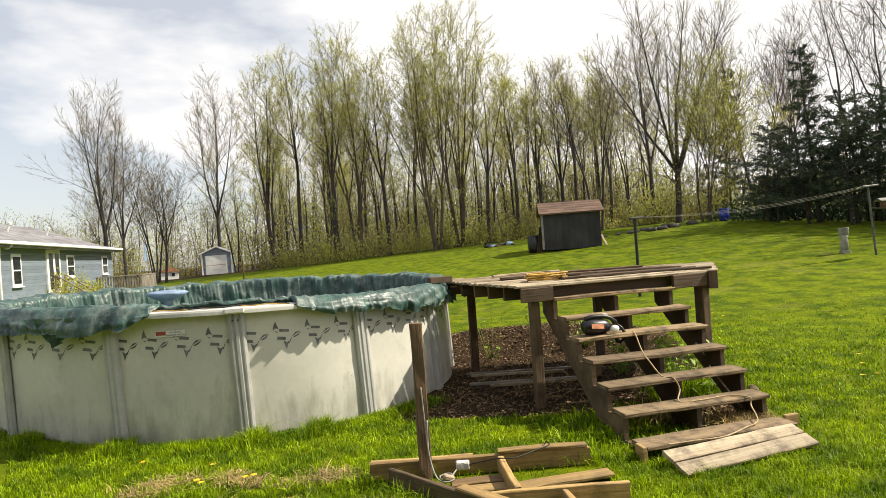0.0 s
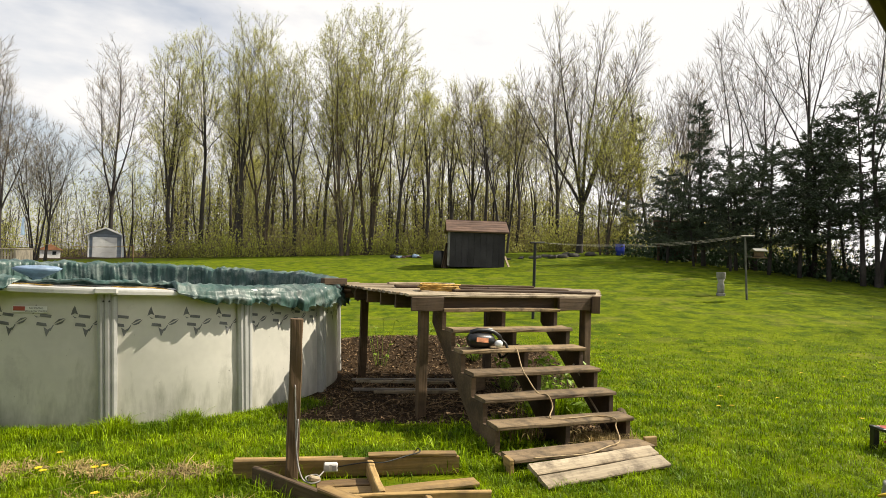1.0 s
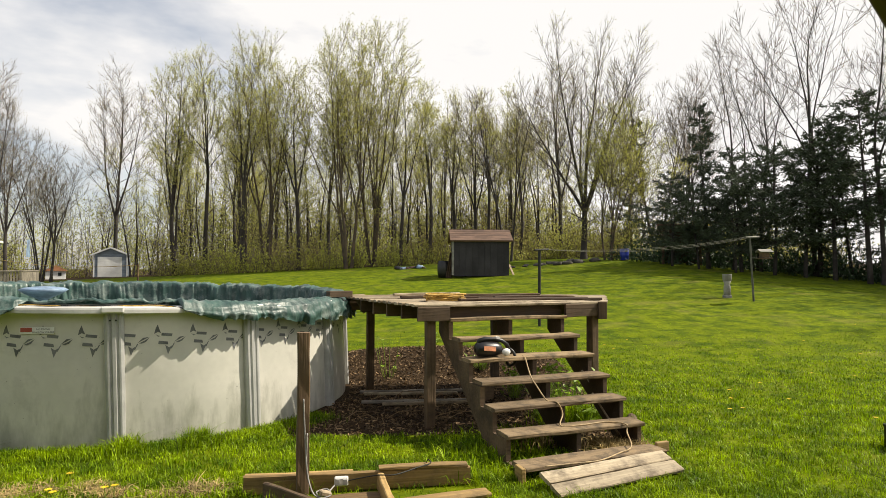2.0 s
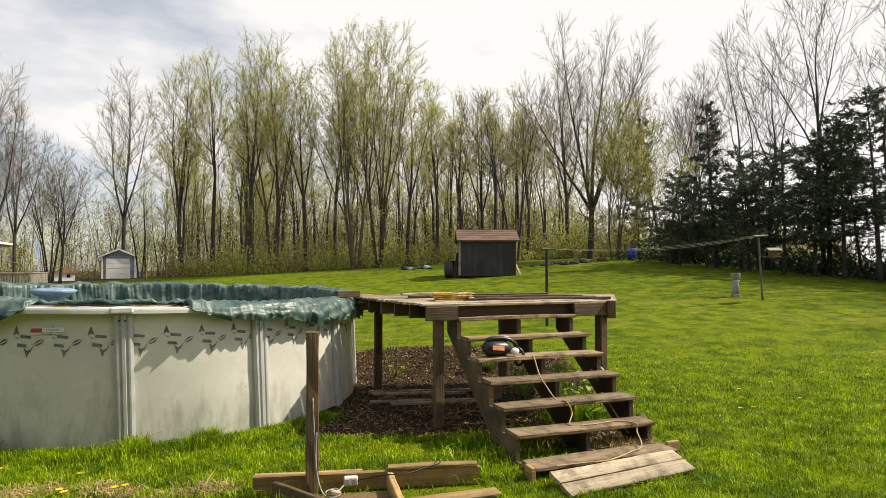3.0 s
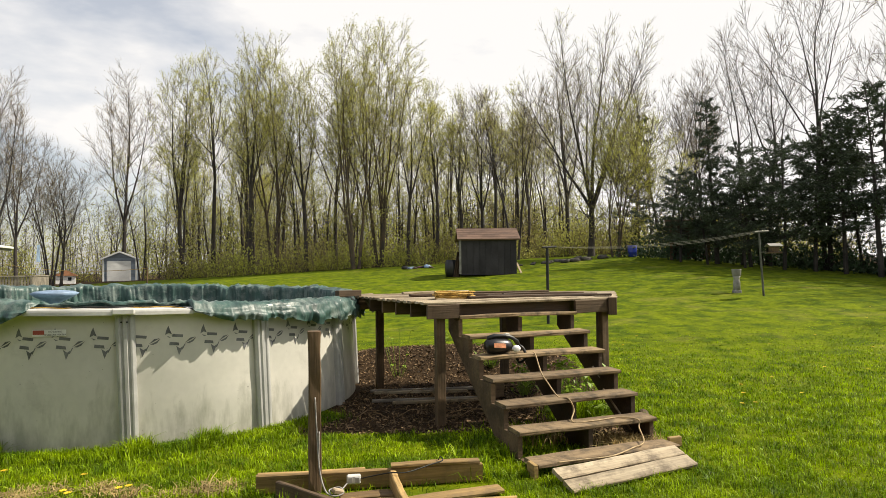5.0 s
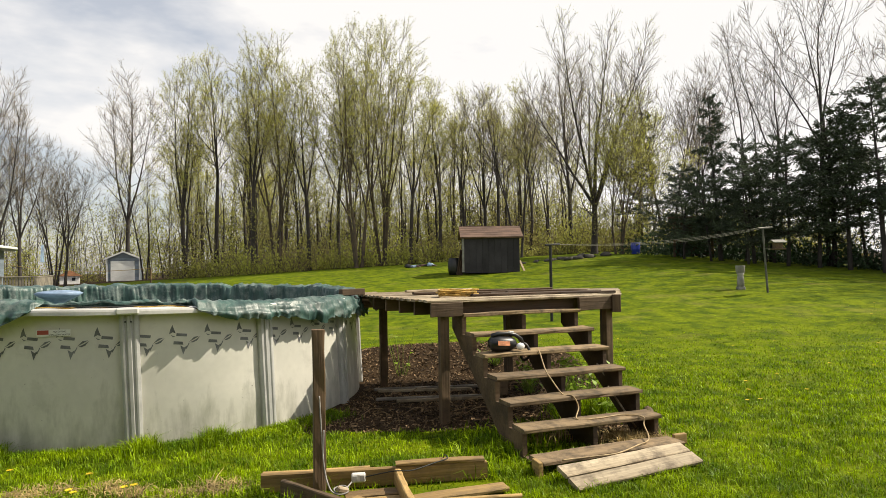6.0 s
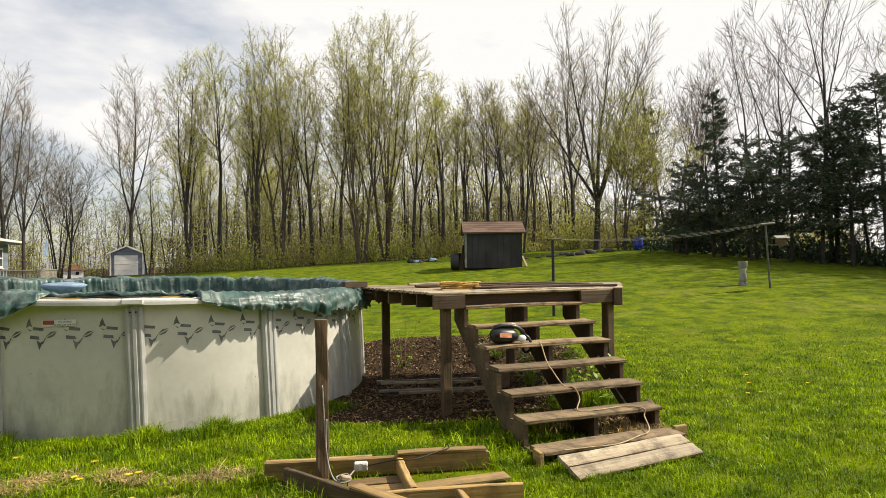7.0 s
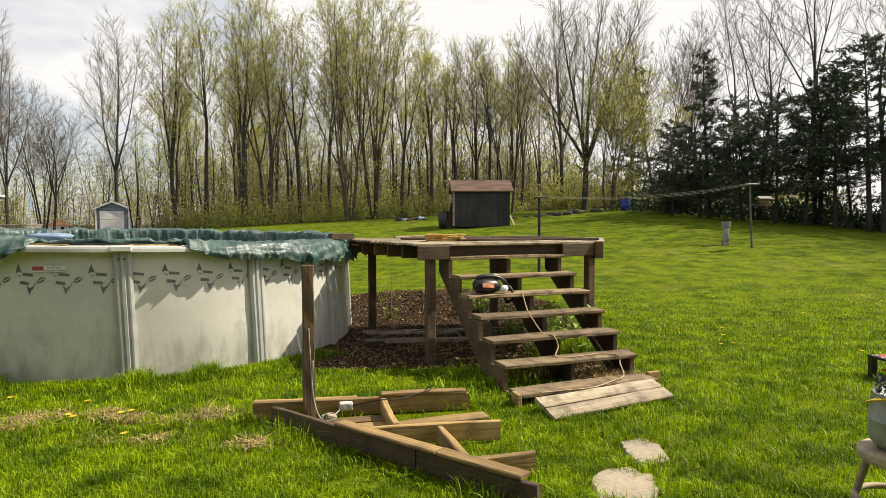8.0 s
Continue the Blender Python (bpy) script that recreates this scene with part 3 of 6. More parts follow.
def build_cover():
    """Tarp over the water, up the inside, over the rail and hanging outside where it was pulled over."""
    n_a = 1300
    s = Shape()
    rows = 0
    for i in range(n_a):
        phi = 2 * math.pi * i / n_a
        deg = (math.degrees(phi) + 180) % 360 - 180
        w1 = noise.noise(Vector((phi * 14, 0.3, 1)))
        w2 = 1.6 * (0.45 - abs(noise.noise(Vector((phi * 30, 5.3, 1))))) + 0.5 * noise.noise(Vector((phi * 80, 2.3, 1)))
        over = np.interp(deg, [-180, -150, -100, -90, -86, -57, -52, -30, 0, 40, 180], [0.15, 0.13, 0.14, 0.10, 0, 0, 0.09, 0.16, 0.2, 0.2, 0.2])
        hang = over * (1 + 0.45 * w1 + 0.2 * w2)
        puff = 0.03 + 0.03 * w1 + 0.02 * w2
        bare = over <= 0.001
        top = PH + 0.05 + float(np.interp(deg, [-180, -60, -45, 5, 30, 180], [0.05, 0.05, 0.012, 0.012, 0.045, 0.05])) + (0.04 if bare or deg > 20 else 0.012) * w1 + 0.010 * w2
        lift = 0.10 * max(0, noise.noise(Vector((phi * 3.2, 7, 2)))) if deg > 20 or deg < -150 else 0
        prof = [(0.02, 0.80), (1.2, 0.82), (2.0, 0.84), (PR - 0.42, 0.86 + 0.02 * w1), (PR - 0.30 + 0.03 * w2, 0.93), (PR - 0.24 + 0.04 * w2, 1.08),
                (PR - 0.22 + 0.035 * w1 + 0.02 * w2, 1.22), (PR - 0.20 + 0.01 * w2, top - 0.02 + lift)]
        if bare:
            e = (PR - 0.15, top + lift)
            prof += [e, (PR - 0.09, top - 0.01 + lift), (PR - 0.085, top - 0.015 + lift), (PR - 0.085, top - 0.02 + lift), (PR - 0.085, top - 0.025 + lift)]
        else:
            prof += [(PR - 0.06, top + 0.01 + lift), (PR + 0.06, top + 0.004), (PR + 0.115 + puff * 0.5, PH + 0.01),
                     (PR + 0.12 + puff + 0.012 * w2, PH + 0.01 - hang * 0.55), (PR + 0.10 + puff * 1.2 + 0.02 * w2, PH + 0.01 - hang)]
        fine = []
        for k in range(len(prof) - 1):
            m = 1 if k < 3 else 3
            for q in range(m):
                fine.append(tuple(a + (b2 - a) * q / m for a, b2 in zip(prof[k], prof[k + 1])))
        fine.append(prof[-1])
        rows = len(fine)
        for k, (r, z) in enumerate(fine):
            c = Vector((phi * 24, k * 0.05, 9)) if k < rows - 11 else Vector((phi * 5 + k * 0.25, k * 0.5, 9))
            fold = (0.4 - abs(noise.noise(c))) * (0.07 if k < rows - 11 else 0.045) + (0.4 - abs(noise.noise(c * 2.3))) * (0.045 if k < rows - 11 else 0.015)
            fold -= 0.012
            amp = 0.25 if (bare and k > rows - 9) or k < 3 else 1.0
            s.v.append(tuple(pool_point(phi, r + fold * amp, z + fold * 0.5 * amp)))
    for i in range(n_a):
        for j in range(rows - 1):
            a, b = i * rows + j, ((i + 1) % n_a) * rows + j
            s.f.append((a, b, b + 1, a + 1))
    me = s.mesh("pool_cover", M_TARP, True)
    ob = tagged(new("pool_cover", me), "wrinkled dark green tarp draped over the pool rail", "tarp")
    # a loose fold hanging at one side, tied with a bit of cord
    f = Shape()
    ang = radians(-106)
    for i in range(9):
        for j in range(7):
            u, w = (i - 4) / 4, j / 6
            z = PH + 0.02 - w * (0.30 - 0.12 * abs(u)) + 0.01 * math.sin(u * 9)
            f.v.append(tuple(pool_point(ang + u * 0.1 * (1 - 0.55 * w), PR + 0.15 + 0.035 * math.sin(u * 11 + w * 2) - 0.04 * w, z)))
    for i in range(8):
        for j in range(6):
            a = i * 7 + j
            f.f.append((a, a + 1, a + 8, a + 7))
    part("loose_fold", f, M_TARP, ob, smooth=True)
    for name, label, mat, r, dz, d0, d1, d2 in (("hem_rope", "dark elastic cord along the tarp's edge", M_METAL_DARK, 0.008, 0.055, -118, -50, 0.0), ("hem_cord", "thin yellow cord along the tarp's edge", M_ROPE, 0.005, 0.05, -112, -46, 1.3)):
        pts = []
        for i in range(36):
            deg = d0 + (d1 - d0) * i / 35
            dip = 0.13 * max(0.0, (deg + 60) / 14) + 0.05 * max(0.0, (-104 - deg) / 8)
            pts.append(pool_point(radians(deg), PR + 0.03 + 0.09 * min(1.0, dip * 12) + 0.025 * math.sin(deg * 0.31 + d2), PH + dz - dip + 0.004 * math.sin(deg * 0.9 + d2)))
        part(name, Shape().tube(pts, r, 6), mat, ob, label, smooth=True)
    # shallow pale blue lens set low inside the rail
    b = Shape()
    b.lathe([(0.05, -0.46), (0.06, -0.16), (0.28, -0.05), (0.34, 0), (0.27, 0.03), (0.14, 0.045), (0.01, 0.05)], pose(-6.22, 10.0, 1.365, 0, 0, 0), 24)
    tagged(part("air_pillow", b, M_BLUECLOTH, None, smooth=True), "shallow pale blue lens shape by the tarp edge", "pillow")


build_cover()

# ---- deck with stairs ----
TH = radians(20.9)
VX = Vector((math.cos(TH), math.sin(TH), 0))       # along the steps
VY = Vector((-math.sin(TH), math.cos(TH), 0))      # up the flight
DZ = 1.335
FL, FR, BR, BL = Vector((-0.27, 6.82, 0)), Vector((1.90, 7.68, 0)), Vector((2.36, 9.6, 0)), Vector((-1.62, 9.25, 0))


def build_deck():
    deck = thing("pool_deck", "weathered wooden pool deck on posts beside the pool", "deck")
    poly = [FL, FR, BR, BL]
    origin = FL.copy()
    loc = [((p - origin).dot(VX), (p - origin).dot(VY)) for p in poly]
    rnd = random.Random(4)
    # planks along the front edge
    w = 0.142
    y = min(p[1] for p in loc)
    k = 0
    ymax = max(p[1] for p in loc)
    while y < ymax:
        yc = y + w / 2
        xs = []
        for i in range(4):
            (x0, y0), (x1, y1) = loc[i], loc[(i + 1) % 4]
            if (y0 - yc) * (y1 - yc) < 0:
                xs.append(x0 + (x1 - x0) * (yc - y0) / (y1 - y0))
        if len(xs) == 2:
            a, b = min(xs) - 0.02 - rnd.random() * 0.02, max(xs) + 0.02 + rnd.random() * 0.03
            A = origin + VX * a + VY * yc + Vector((0, 0, DZ - 0.014 + rnd.uniform(-0.003, 0.003)))
            B = origin + VX * b + VY * yc + Vector((0, 0, DZ - 0.014 + rnd.uniform(-0.003, 0.003)))
            board("plank", A, B, w - 0.007, 0.028, M_WOOD_PALE, deck, worn=0.006)
        y += w
        k += 1
    # rim beams
    zb = DZ - 0.030 - 0.075

    def beam(a, b, h=0.15, t=0.045, mat=M_WOOD, dz=0.0, name="beam"):
        return board(name, a + Vector((0, 0, zb + dz)), b + Vector((0, 0, zb + dz)), t, h, mat, deck, worn=0.006)

    beam(FL, FL + VX * 0.36, mat=M_WOOD)
    # set back between the stringers, its darker wood standing for the shadow there
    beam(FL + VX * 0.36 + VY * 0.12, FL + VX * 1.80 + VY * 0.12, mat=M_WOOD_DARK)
    beam(FL + VX * 1.80, FR - VX * 0.06)
    beam(FR + VX * 0.005 - VY * 0.02, BR)
    beam(BR, BL)
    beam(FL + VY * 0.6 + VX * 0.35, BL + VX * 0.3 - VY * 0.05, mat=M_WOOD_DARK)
    # joists; those by the pool end in the open
    for d in (0.42, 0.82, 1.22, 1.62, 2.02):
        left = origin + VY * d + VX * ((loc[3][0]) * d / loc[3][1] + 0.01)
        right = origin + VY * d + VX * 2.1
        beam(left, right, t=0.042, mat=M_WOOD, name="joist")
    # corner block and bracket
    board("corner_block", FR + Vector((0, 0, DZ - 0.21)) - VX * 0.03 - VY * 0.03, FR + Vector((0, 0, DZ - 0.005)) - VX * 0.03 - VY * 0.03, 0.09, 0.10, M_WOOD, deck, up=(1, 0, 0))
    a = Vector((-1.02, 8.55, DZ - 0.2))
    board("bracket", a, a + Vector((-0.10, 0.0, 0.17)), 0.09, 0.04, M_WOOD_PALE, deck, up=(0, 1, 0))
    # posts
    for x, y2, size in ((-0.14, 7.0, 0.10), (1.80, 7.74, 0.09), (-1.02, 9.05, 0.10), (2.15, 9.36, 0.09), (0.75, 9.3, 0.10)):
        z0 = gz(x, y2) - 0.05
        board("post", (x, y2, z0), (x, y2, DZ - 0.035), size, size, M_WOOD, deck, worn=0.006, up=(-math.sin(TH), math.cos(TH), 0))
    return deck


build_deck()

T1 = Vector((0.557, 5.648, 0))
RISE, RUN, WIDE, ZT = 0.183, 0.272, 1.43, 0.245


def build_stairs():
    st = thing("stairs", "weathered open wooden stairs with seven treads up to the deck", "stairs")
    for i in range(6):
        f = T1 + VY * (RUN * i + 0.122)
        z = ZT + RISE * i
        r = random.Random(i)
        board("tread", f + Vector((0, 0, z + r.uniform(-0.006, 0.006))) + VX * 0.008, f + VX * (WIDE + 0.02) + Vector((0, 0, z + r.uniform(-0.006, 0.006))), 0.245, 0.038,
              M_TREAD, st, worn=0.008)
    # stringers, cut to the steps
    # left stringer in the lit tone, the other two darkened as if shaded
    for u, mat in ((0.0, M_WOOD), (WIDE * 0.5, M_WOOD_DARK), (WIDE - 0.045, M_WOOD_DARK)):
        out = [(-RUN - 0.02, -0.04), (-RUN - 0.02, ZT - RISE - 0.02)]
        for i in range(6):
            y0 = RUN * i + 0.025
            out += [(y0, ZT - RISE - 0.02 + RISE * i), (y0, ZT - 0.02 + RISE * i)]
        out += [(RUN * 6 + 0.02, ZT - 0.02 + RISE * 5), (RUN * 6 + 0.02, ZT + RISE * 6 - 0.04), (RUN * 6 + 0.06, ZT + RISE * 6 - 0.04), (RUN * 6 + 0.06, ZT - 0.02 + RISE * 5 - 0.14)]
        out += [(0.30, -0.04)]
        s = Shape()
        m2 = Matrix.Translation(T1 + VX * (u + 0.045)) @ Matrix((VY, -VX, Vector((0, 0, 1)))).transposed().to_4x4()
        s.prism(out, 0.045, m2)
        me = s.mesh("stringer", mat)
        bm = bmesh.new()
        bm.from_mesh(me)
        bmesh.ops.recalc_face_normals(bm, faces=bm.faces)
        bmesh.ops.triangulate(bm, faces=[f for f in bm.faces if len(f.verts) > 4])
        bm.to_mesh(me)
        bm.free()
        part("stringer", me, mat, st)
    # loose boards laid as the lowest step, sloping to the grass
    board("tread", (0.62, 5.32, 0.105), (1.93, 5.86, 0.105), 0.235, 0.036, M_TREAD, st, worn=0.007)
    for a, b, zz, w, tilt in (((0.785, 5.075), (1.935, 5.665), 0.088, 0.136, 0.31), ((0.845, 4.935), (1.995, 5.545), 0.040, 0.138, 0.36)):
        up = Vector((math.sin(tilt) * 0.47, -math.sin(tilt) * 0.88, math.cos(tilt)))
        board("tread", (*a, zz), (*b, zz + 0.01), w, 0.034, M_WOOD_PALE, st, up=up, worn=0.006)
    board("end_block", (0.60, 5.33, 0.06), (0.64, 5.20, 0.06), 0.04, 0.13, M_WOOD_YELLOW, st)
    board("end_block", (1.93, 5.92, 0.10), (2.06, 5.97, 0.10), 0.04, 0.09, M_WOOD_YELLOW, st)
    return st


build_stairs()

# ---- wooden base frame on the grass, with its post ----


def build_base():
    fr = thing("wooden_base_frame", "low timber frame of treated boards lying on the grass", "frame")
    H = 0.15

    def rail(a, b, h=0.14, t=0.042, mat=M_WOOD_YELLOW, z=None, name="rail"):
        z = H - h / 2 if z is None else z
        return board(name, (*a, z), (*b, z), t, h, mat, fr, worn=0.006)

    rail((-1.50, 4.93), (0.21, 5.20))
    rail((-1.50, 4.93 + 0.045), (-0.70, 5.055 + 0.045), name="rail")
    board("cap_board", (-0.50, 5.10, H + 0.012), (0.19, 5.21, H + 0.012), 0.085, 0.025, M_WOOD_YELLOW, fr, worn=0.005)
    # darker wood on the two front rails paints the shade of their outer sides
    rail((-1.30, 4.80), (-0.16, 3.885), mat=M_WOOD)
    rail((-0.15, 3.88), (0.52, 3.34), mat=M_WOOD)
    board("cap_board", (-0.72, 4.36, H + 0.014), (-0.02, 3.80, H + 0.014), 0.10, 0.026, M_WOOD_YELLOW, fr, worn=0.005)
    board("cap_board", (-0.01, 3.795, H + 0.014), (0.46, 3.42, H + 0.014), 0.10, 0.026, M_WOOD_YELLOW, fr, worn=0.005)
    rail((-0.62, 4.28), (0.41, 4.46))
    rail((0.10, 3.72), (0.57, 3.85))
    rail((-0.48, 5.02), (-0.33, 4.38), t=0.05, h=0.12)
    rail((-0.02, 4.33), (0.14, 3.78), t=0.05, h=0.12)
    # boards lying inside
    board("floor_board", (-0.42, 4.66, 0.03), (0.34, 4.92, 0.04), 0.14, 0.03, M_WOOD_YELLOW, fr, worn=0.005)
    board("floor_board", (-0.78, 4.62, 0.03), (-0.42, 4.70, 0.03), 0.13, 0.03, M_WOOD_YELLOW, fr, worn=0.005)
    board("floor_board", (-0.84, 4.77, 0.03), (-0.46, 4.86, 0.03), 0.13, 0.03, M_WOOD_YELLOW, fr, worn=0.005)
    # post
    post = board("post", (-1.055, 4.90, -0.02), (-1.045, 4.86, 1.235), 0.088, 0.088, M_POST, fr, "cracked brown timber post", up=(0.94, 0.3, 0), worn=0.010)
    # outlet box and cables
    ob = thing("outlet_box", "off-white weatherproof outlet box screwed to a board", "outlet", pose(-0.775, 4.995, 0.105, 0, 0, 9))
    part("box", Shape().block((0.105, 0.05, 0.065), edge=0.008), M_RIM, ob, at=pose(0, -0.03, 0))
    for u in (-0.028, 0.028):
        part("socket", Shape().block((0.034, 0.006, 0.04), edge=0.004), M_UPRIGHT, ob, at=pose(u, -0.058, 0))
    for k, (col, pts) in enumerate(((M_WIRE, [(-1.03, 4.82, 0.75), (-1.015, 4.82, 0.45), (-0.99, 4.80, 0.2), (-0.93, 4.78, 0.06), (-0.85, 4.82, 0.07), (-0.82, 4.92, 0.08), (-0.80, 4.95, 0.10)]),
                                    (M_WIRE, [(-1.0, 4.82, 0.5), (-1.0, 4.81, 0.25), (-0.95, 4.77, 0.09), (-0.88, 4.75, 0.055), (-0.82, 4.80, 0.06), (-0.86, 4.86, 0.08), (-0.93, 4.83, 0.07), (-0.9, 4.76, 0.06)]),
                                    (M_METAL_DARK, [(-0.72, 4.96, 0.11), (-0.5, 4.9, 0.17), (-0.36, 4.9, 0.175), (-0.2, 5.02, 0.19), (-0.1, 5.1, 0.2), (-0.12, 5.16, 0.21), (-0.14, 5.2, 0.15)]))):
        c = thing("power_cable", "thin cable trailing over the timber frame", "cable")
        part("cable_run", curve_tube(pts, 0.006 if k < 2 else 0.005), col, c, smooth=True)
    s = Shape().block((0.09, 0.045, 0.035), pose(-0.86, 4.79, 0.075, 10, 20, 40), 0.012)
    tagged(part("plug", s, M_TAN), "pale cable connector lying by the post", "plug")


def curve_tube(pts, r, sides=6, n=8):
    """A round cord through points (Catmull-Rom)."""
    P = [Vector(p) for p in pts]
    P = [P[0]] + P + [P[-1]]
    out = []
    for i in range(1, len(P) - 2):
        for k in range(n):
            t = k / n
            a, b, c, d = P[i - 1:i + 3]
            out.append(0.5 * ((2 * b) + (c - a) * t + (2 * a - 5 * b + 4 * c - d) * t * t + (3 * b - a - 3 * c + d) * t ** 3))
    out.append(P[-2])
    return Shape().tube(out, r, sides)


build_base()

# ---- things on the deck and the stairs ----


def build_deck_clutter():
    z = DZ + 0.004

    def on(u, w, dz=0.0):
        return FL + VX * u + VY * w + Vector((0, 0, z + dz))

    loose = [((0.75, 1.05), (2.15, 0.95), M_WOOD_DARK), ((0.95, 0.55), (2.38, 0.12), M_WOOD_DARK), ((0.62, 0.35), (2.30, 0.33), M_WOOD_DARK),
             ((0.2, 1.25), (1.0, 1.3), M_WOOD_DARK), ((1.0, 1.7), (2.3, 1.5), M_WOOD), ((0.3, 1.9), (1.3, 2.0), M_WOOD_PALE), ((1.25, 0.75), (2.30, 0.62), M_WOOD)]
    for i, (a, b, mat) in enumerate(loose):
        ob = board("loose_board", on(*a, 0.016 + 0.001 * i), on(*b, 0.016 + 0.001 * i), 0.07 if i % 2 else 0.10, 0.03, mat, worn=0.006)
        tagged(ob, "loose weathered board lying on the deck", "board", "loose boards on the deck")
    tagged(board("wood_block", on(-0.62, 1.75, 0.04), on(-0.30, 1.85, 0.04), 0.10, 0.08, M_WOOD), "short block of weathered timber on the deck", "block")
    # coil of rope
    rnd = random.Random(2)
    s = Shape()
    for k in range(9):
        pts = []
        for i in range(29):
            a = 2 * math.pi * i / 28
            r = 0.17 + 0.012 * (k % 3) + 0.012 * math.sin(3 * a + k)
            pts.append(on(0.52 + r * 1.25 * math.cos(a), 0.55 + r * 0.8 * math.sin(a), 0.012 + 0.008 * k + 0.006 * math.sin(2 * a + k * 2)))
        s.tube(pts, 0.008, 6)
    tagged(part("rope_coil", s, M_ROPE, smooth=True), "coil of yellow extension cord lying on the deck", "rope")
    # cord down the stairs
    def stp(i, u, fwd=0.0, dz=0.0):
        return T1 + VX * u + VY * (RUN * i + fwd) + Vector((0, 0, ZT + RISE * i + 0.026 + dz))
    pts = [stp(3, 0.62, 0.06), stp(3, 0.60, -0.03, -0.02), stp(2, 0.56, 0.1, 0.07), stp(2, 0.55, 0.02), stp(2, 0.57, -0.02, -0.05), stp(1, 0.62, 0.12), stp(1, 0.66, 0.0), stp(1, 0.7, -0.03, -0.1),
           stp(0, 0.62, 0.14), stp(0, 0.82, 0.1), stp(0, 1.1, 0.12), stp(0, 1.22, -0.02), stp(0, 1.2, -0.06, -0.06), (1.65, 5.72, 0.16), (1.52, 5.62, 0.135), (1.3, 5.42, 0.13), (1.05, 5.33, 0.13), (0.82, 5.25, 0.13)]
    c = thing("extension_cord", "tan extension cord trailing down the wooden stairs", "cord")
    part("cord_run", curve_tube(pts, 0.007), M_CORD, c, smooth=True)
    # power tool on a tread
    base = stp(3, 0.30, 0.12, -0.004)
    m = Matrix.Translation(base) @ Matrix.Rotation(TH, 4, "Z")
    tool = thing("power_tool", "black power tool with an orange label resting on a stair tread", "power tool", m)
    tool.scale = (1.1, 1.0, 0.92)
    s = Shape()
    s.tube([(-0.17, 0, 0.085), (-0.15, 0, 0.088), (-0.08, 0, 0.09), (0.02, 0, 0.085), (0.07, 0, 0.08), (0.09, 0, 0.08)], [0.05, 0.078, 0.086, 0.08, 0.066, 0.04], 16)
    part("body", s, M_BLACK, tool, smooth=True)
    s = Shape()
    s.tube([(-0.14, 0, 0.14), (-0.13, 0, 0.185), (-0.08, 0, 0.198), (0.02, 0, 0.195), (0.09, 0, 0.175), (0.15, 0, 0.13), (0.17, 0, 0.07)], [0.022, 0.026, 0.024, 0.022, 0.022, 0.02, 0.02], 10)
    part("handle", s, M_BLACK, tool, smooth=True)
    part("hose", curve_tube([(0.16, 0, 0.09), (0.2, -0.03, 0.05), (0.22, -0.05, -0.05), (0.2, 0.05, -0.12), (0.17, 0.06, -0.05)], 0.014, 8), M_BLACK, tool, smooth=True)
    part("side_label", Shape().block((0.12, 0.006, 0.05), pose(-0.06, -0.086, 0.10, -12, 6, 0), 0.003), M_ORANGE, tool, "orange and white label")
    part("nozzle", Shape().lathe([(0.02, 0), (0.038, 0.01), (0.042, 0.03), (0.03, 0.05), (0.01, 0.055)], pose(0.11, -0.05, 0.055, 90, 0, 0), 12), M_WHITE, tool, "white plastic nozzle", smooth=True)
    s = Shape().block((0.05, 0.035, 0.03), pose(0.05, 0.0, 0.205, 0, 8, 0), 0.008)
    part("trigger", s, M_UPRIGHT, tool)
    # poles lying on the earth under the deck
    for i, (a, b, mat, r) in enumerate((((-1.12, 8.72), (0.46, 8.98), M_GREYWOOD, 0.03), ((-1.02, 8.10), (0.42, 8.36), M_GREYWOOD, 0.032), ((-1.05, 8.62), (0.2, 8.80), M_WOOD_PALE, 0.03), ((-0.75, 8.02), (0.35, 8.26), M_WOOD_PALE, 0.028))):
        ob = board("lying_pole", (*a, gz(*a) + r), (*b, gz(*b) + r), 0.045, 0.04, mat, edge=0.012)
        tagged(ob, "long weathered pole lying on bare earth", "pole", "poles under the deck")
    ob = board("wood_block", (0.42, 8.35, gz(0.4, 8.4) + 0.12), (0.62, 8.55, gz(0.6, 8.5) + 0.1), 0.16, 0.2, M_WOOD)
    tagged(ob, "weathered timber block on the earth under the deck", "block")


build_deck_clutter()


def build_stair_clutter():
    for a, c, r in (((1.80, 6.62, 0.12), (1.50, 7.0, 0.62), 0.012), ((1.72, 6.35, 0.10), (1.52, 6.62, 0.45), 0.010)):
        st = thing("thin_stick", "thin pale stick leaning behind the stairs", "stick", group="sticks behind the stairs")
        part("shaft", Shape().tube([a, c], r, 6), M_WOOD_PALE, st)
    for a, c in (((1.86, 6.92), (2.04, 7.0)), ((2.05, 6.99), (2.10, 7.22))):
        lg = thing("edging_log", "short dark weathered log beside the stairs", "log", group="edging logs")
        z = gz(*a) + 0.07
        part("log", Shape().tube([(*a, z), ((a[0] + c[0]) / 2, (a[1] + c[1]) / 2, z + 0.01), (*c, z)], [0.05, 0.052, 0.048], 12), M_WOOD, lg)


build_stair_clutter()

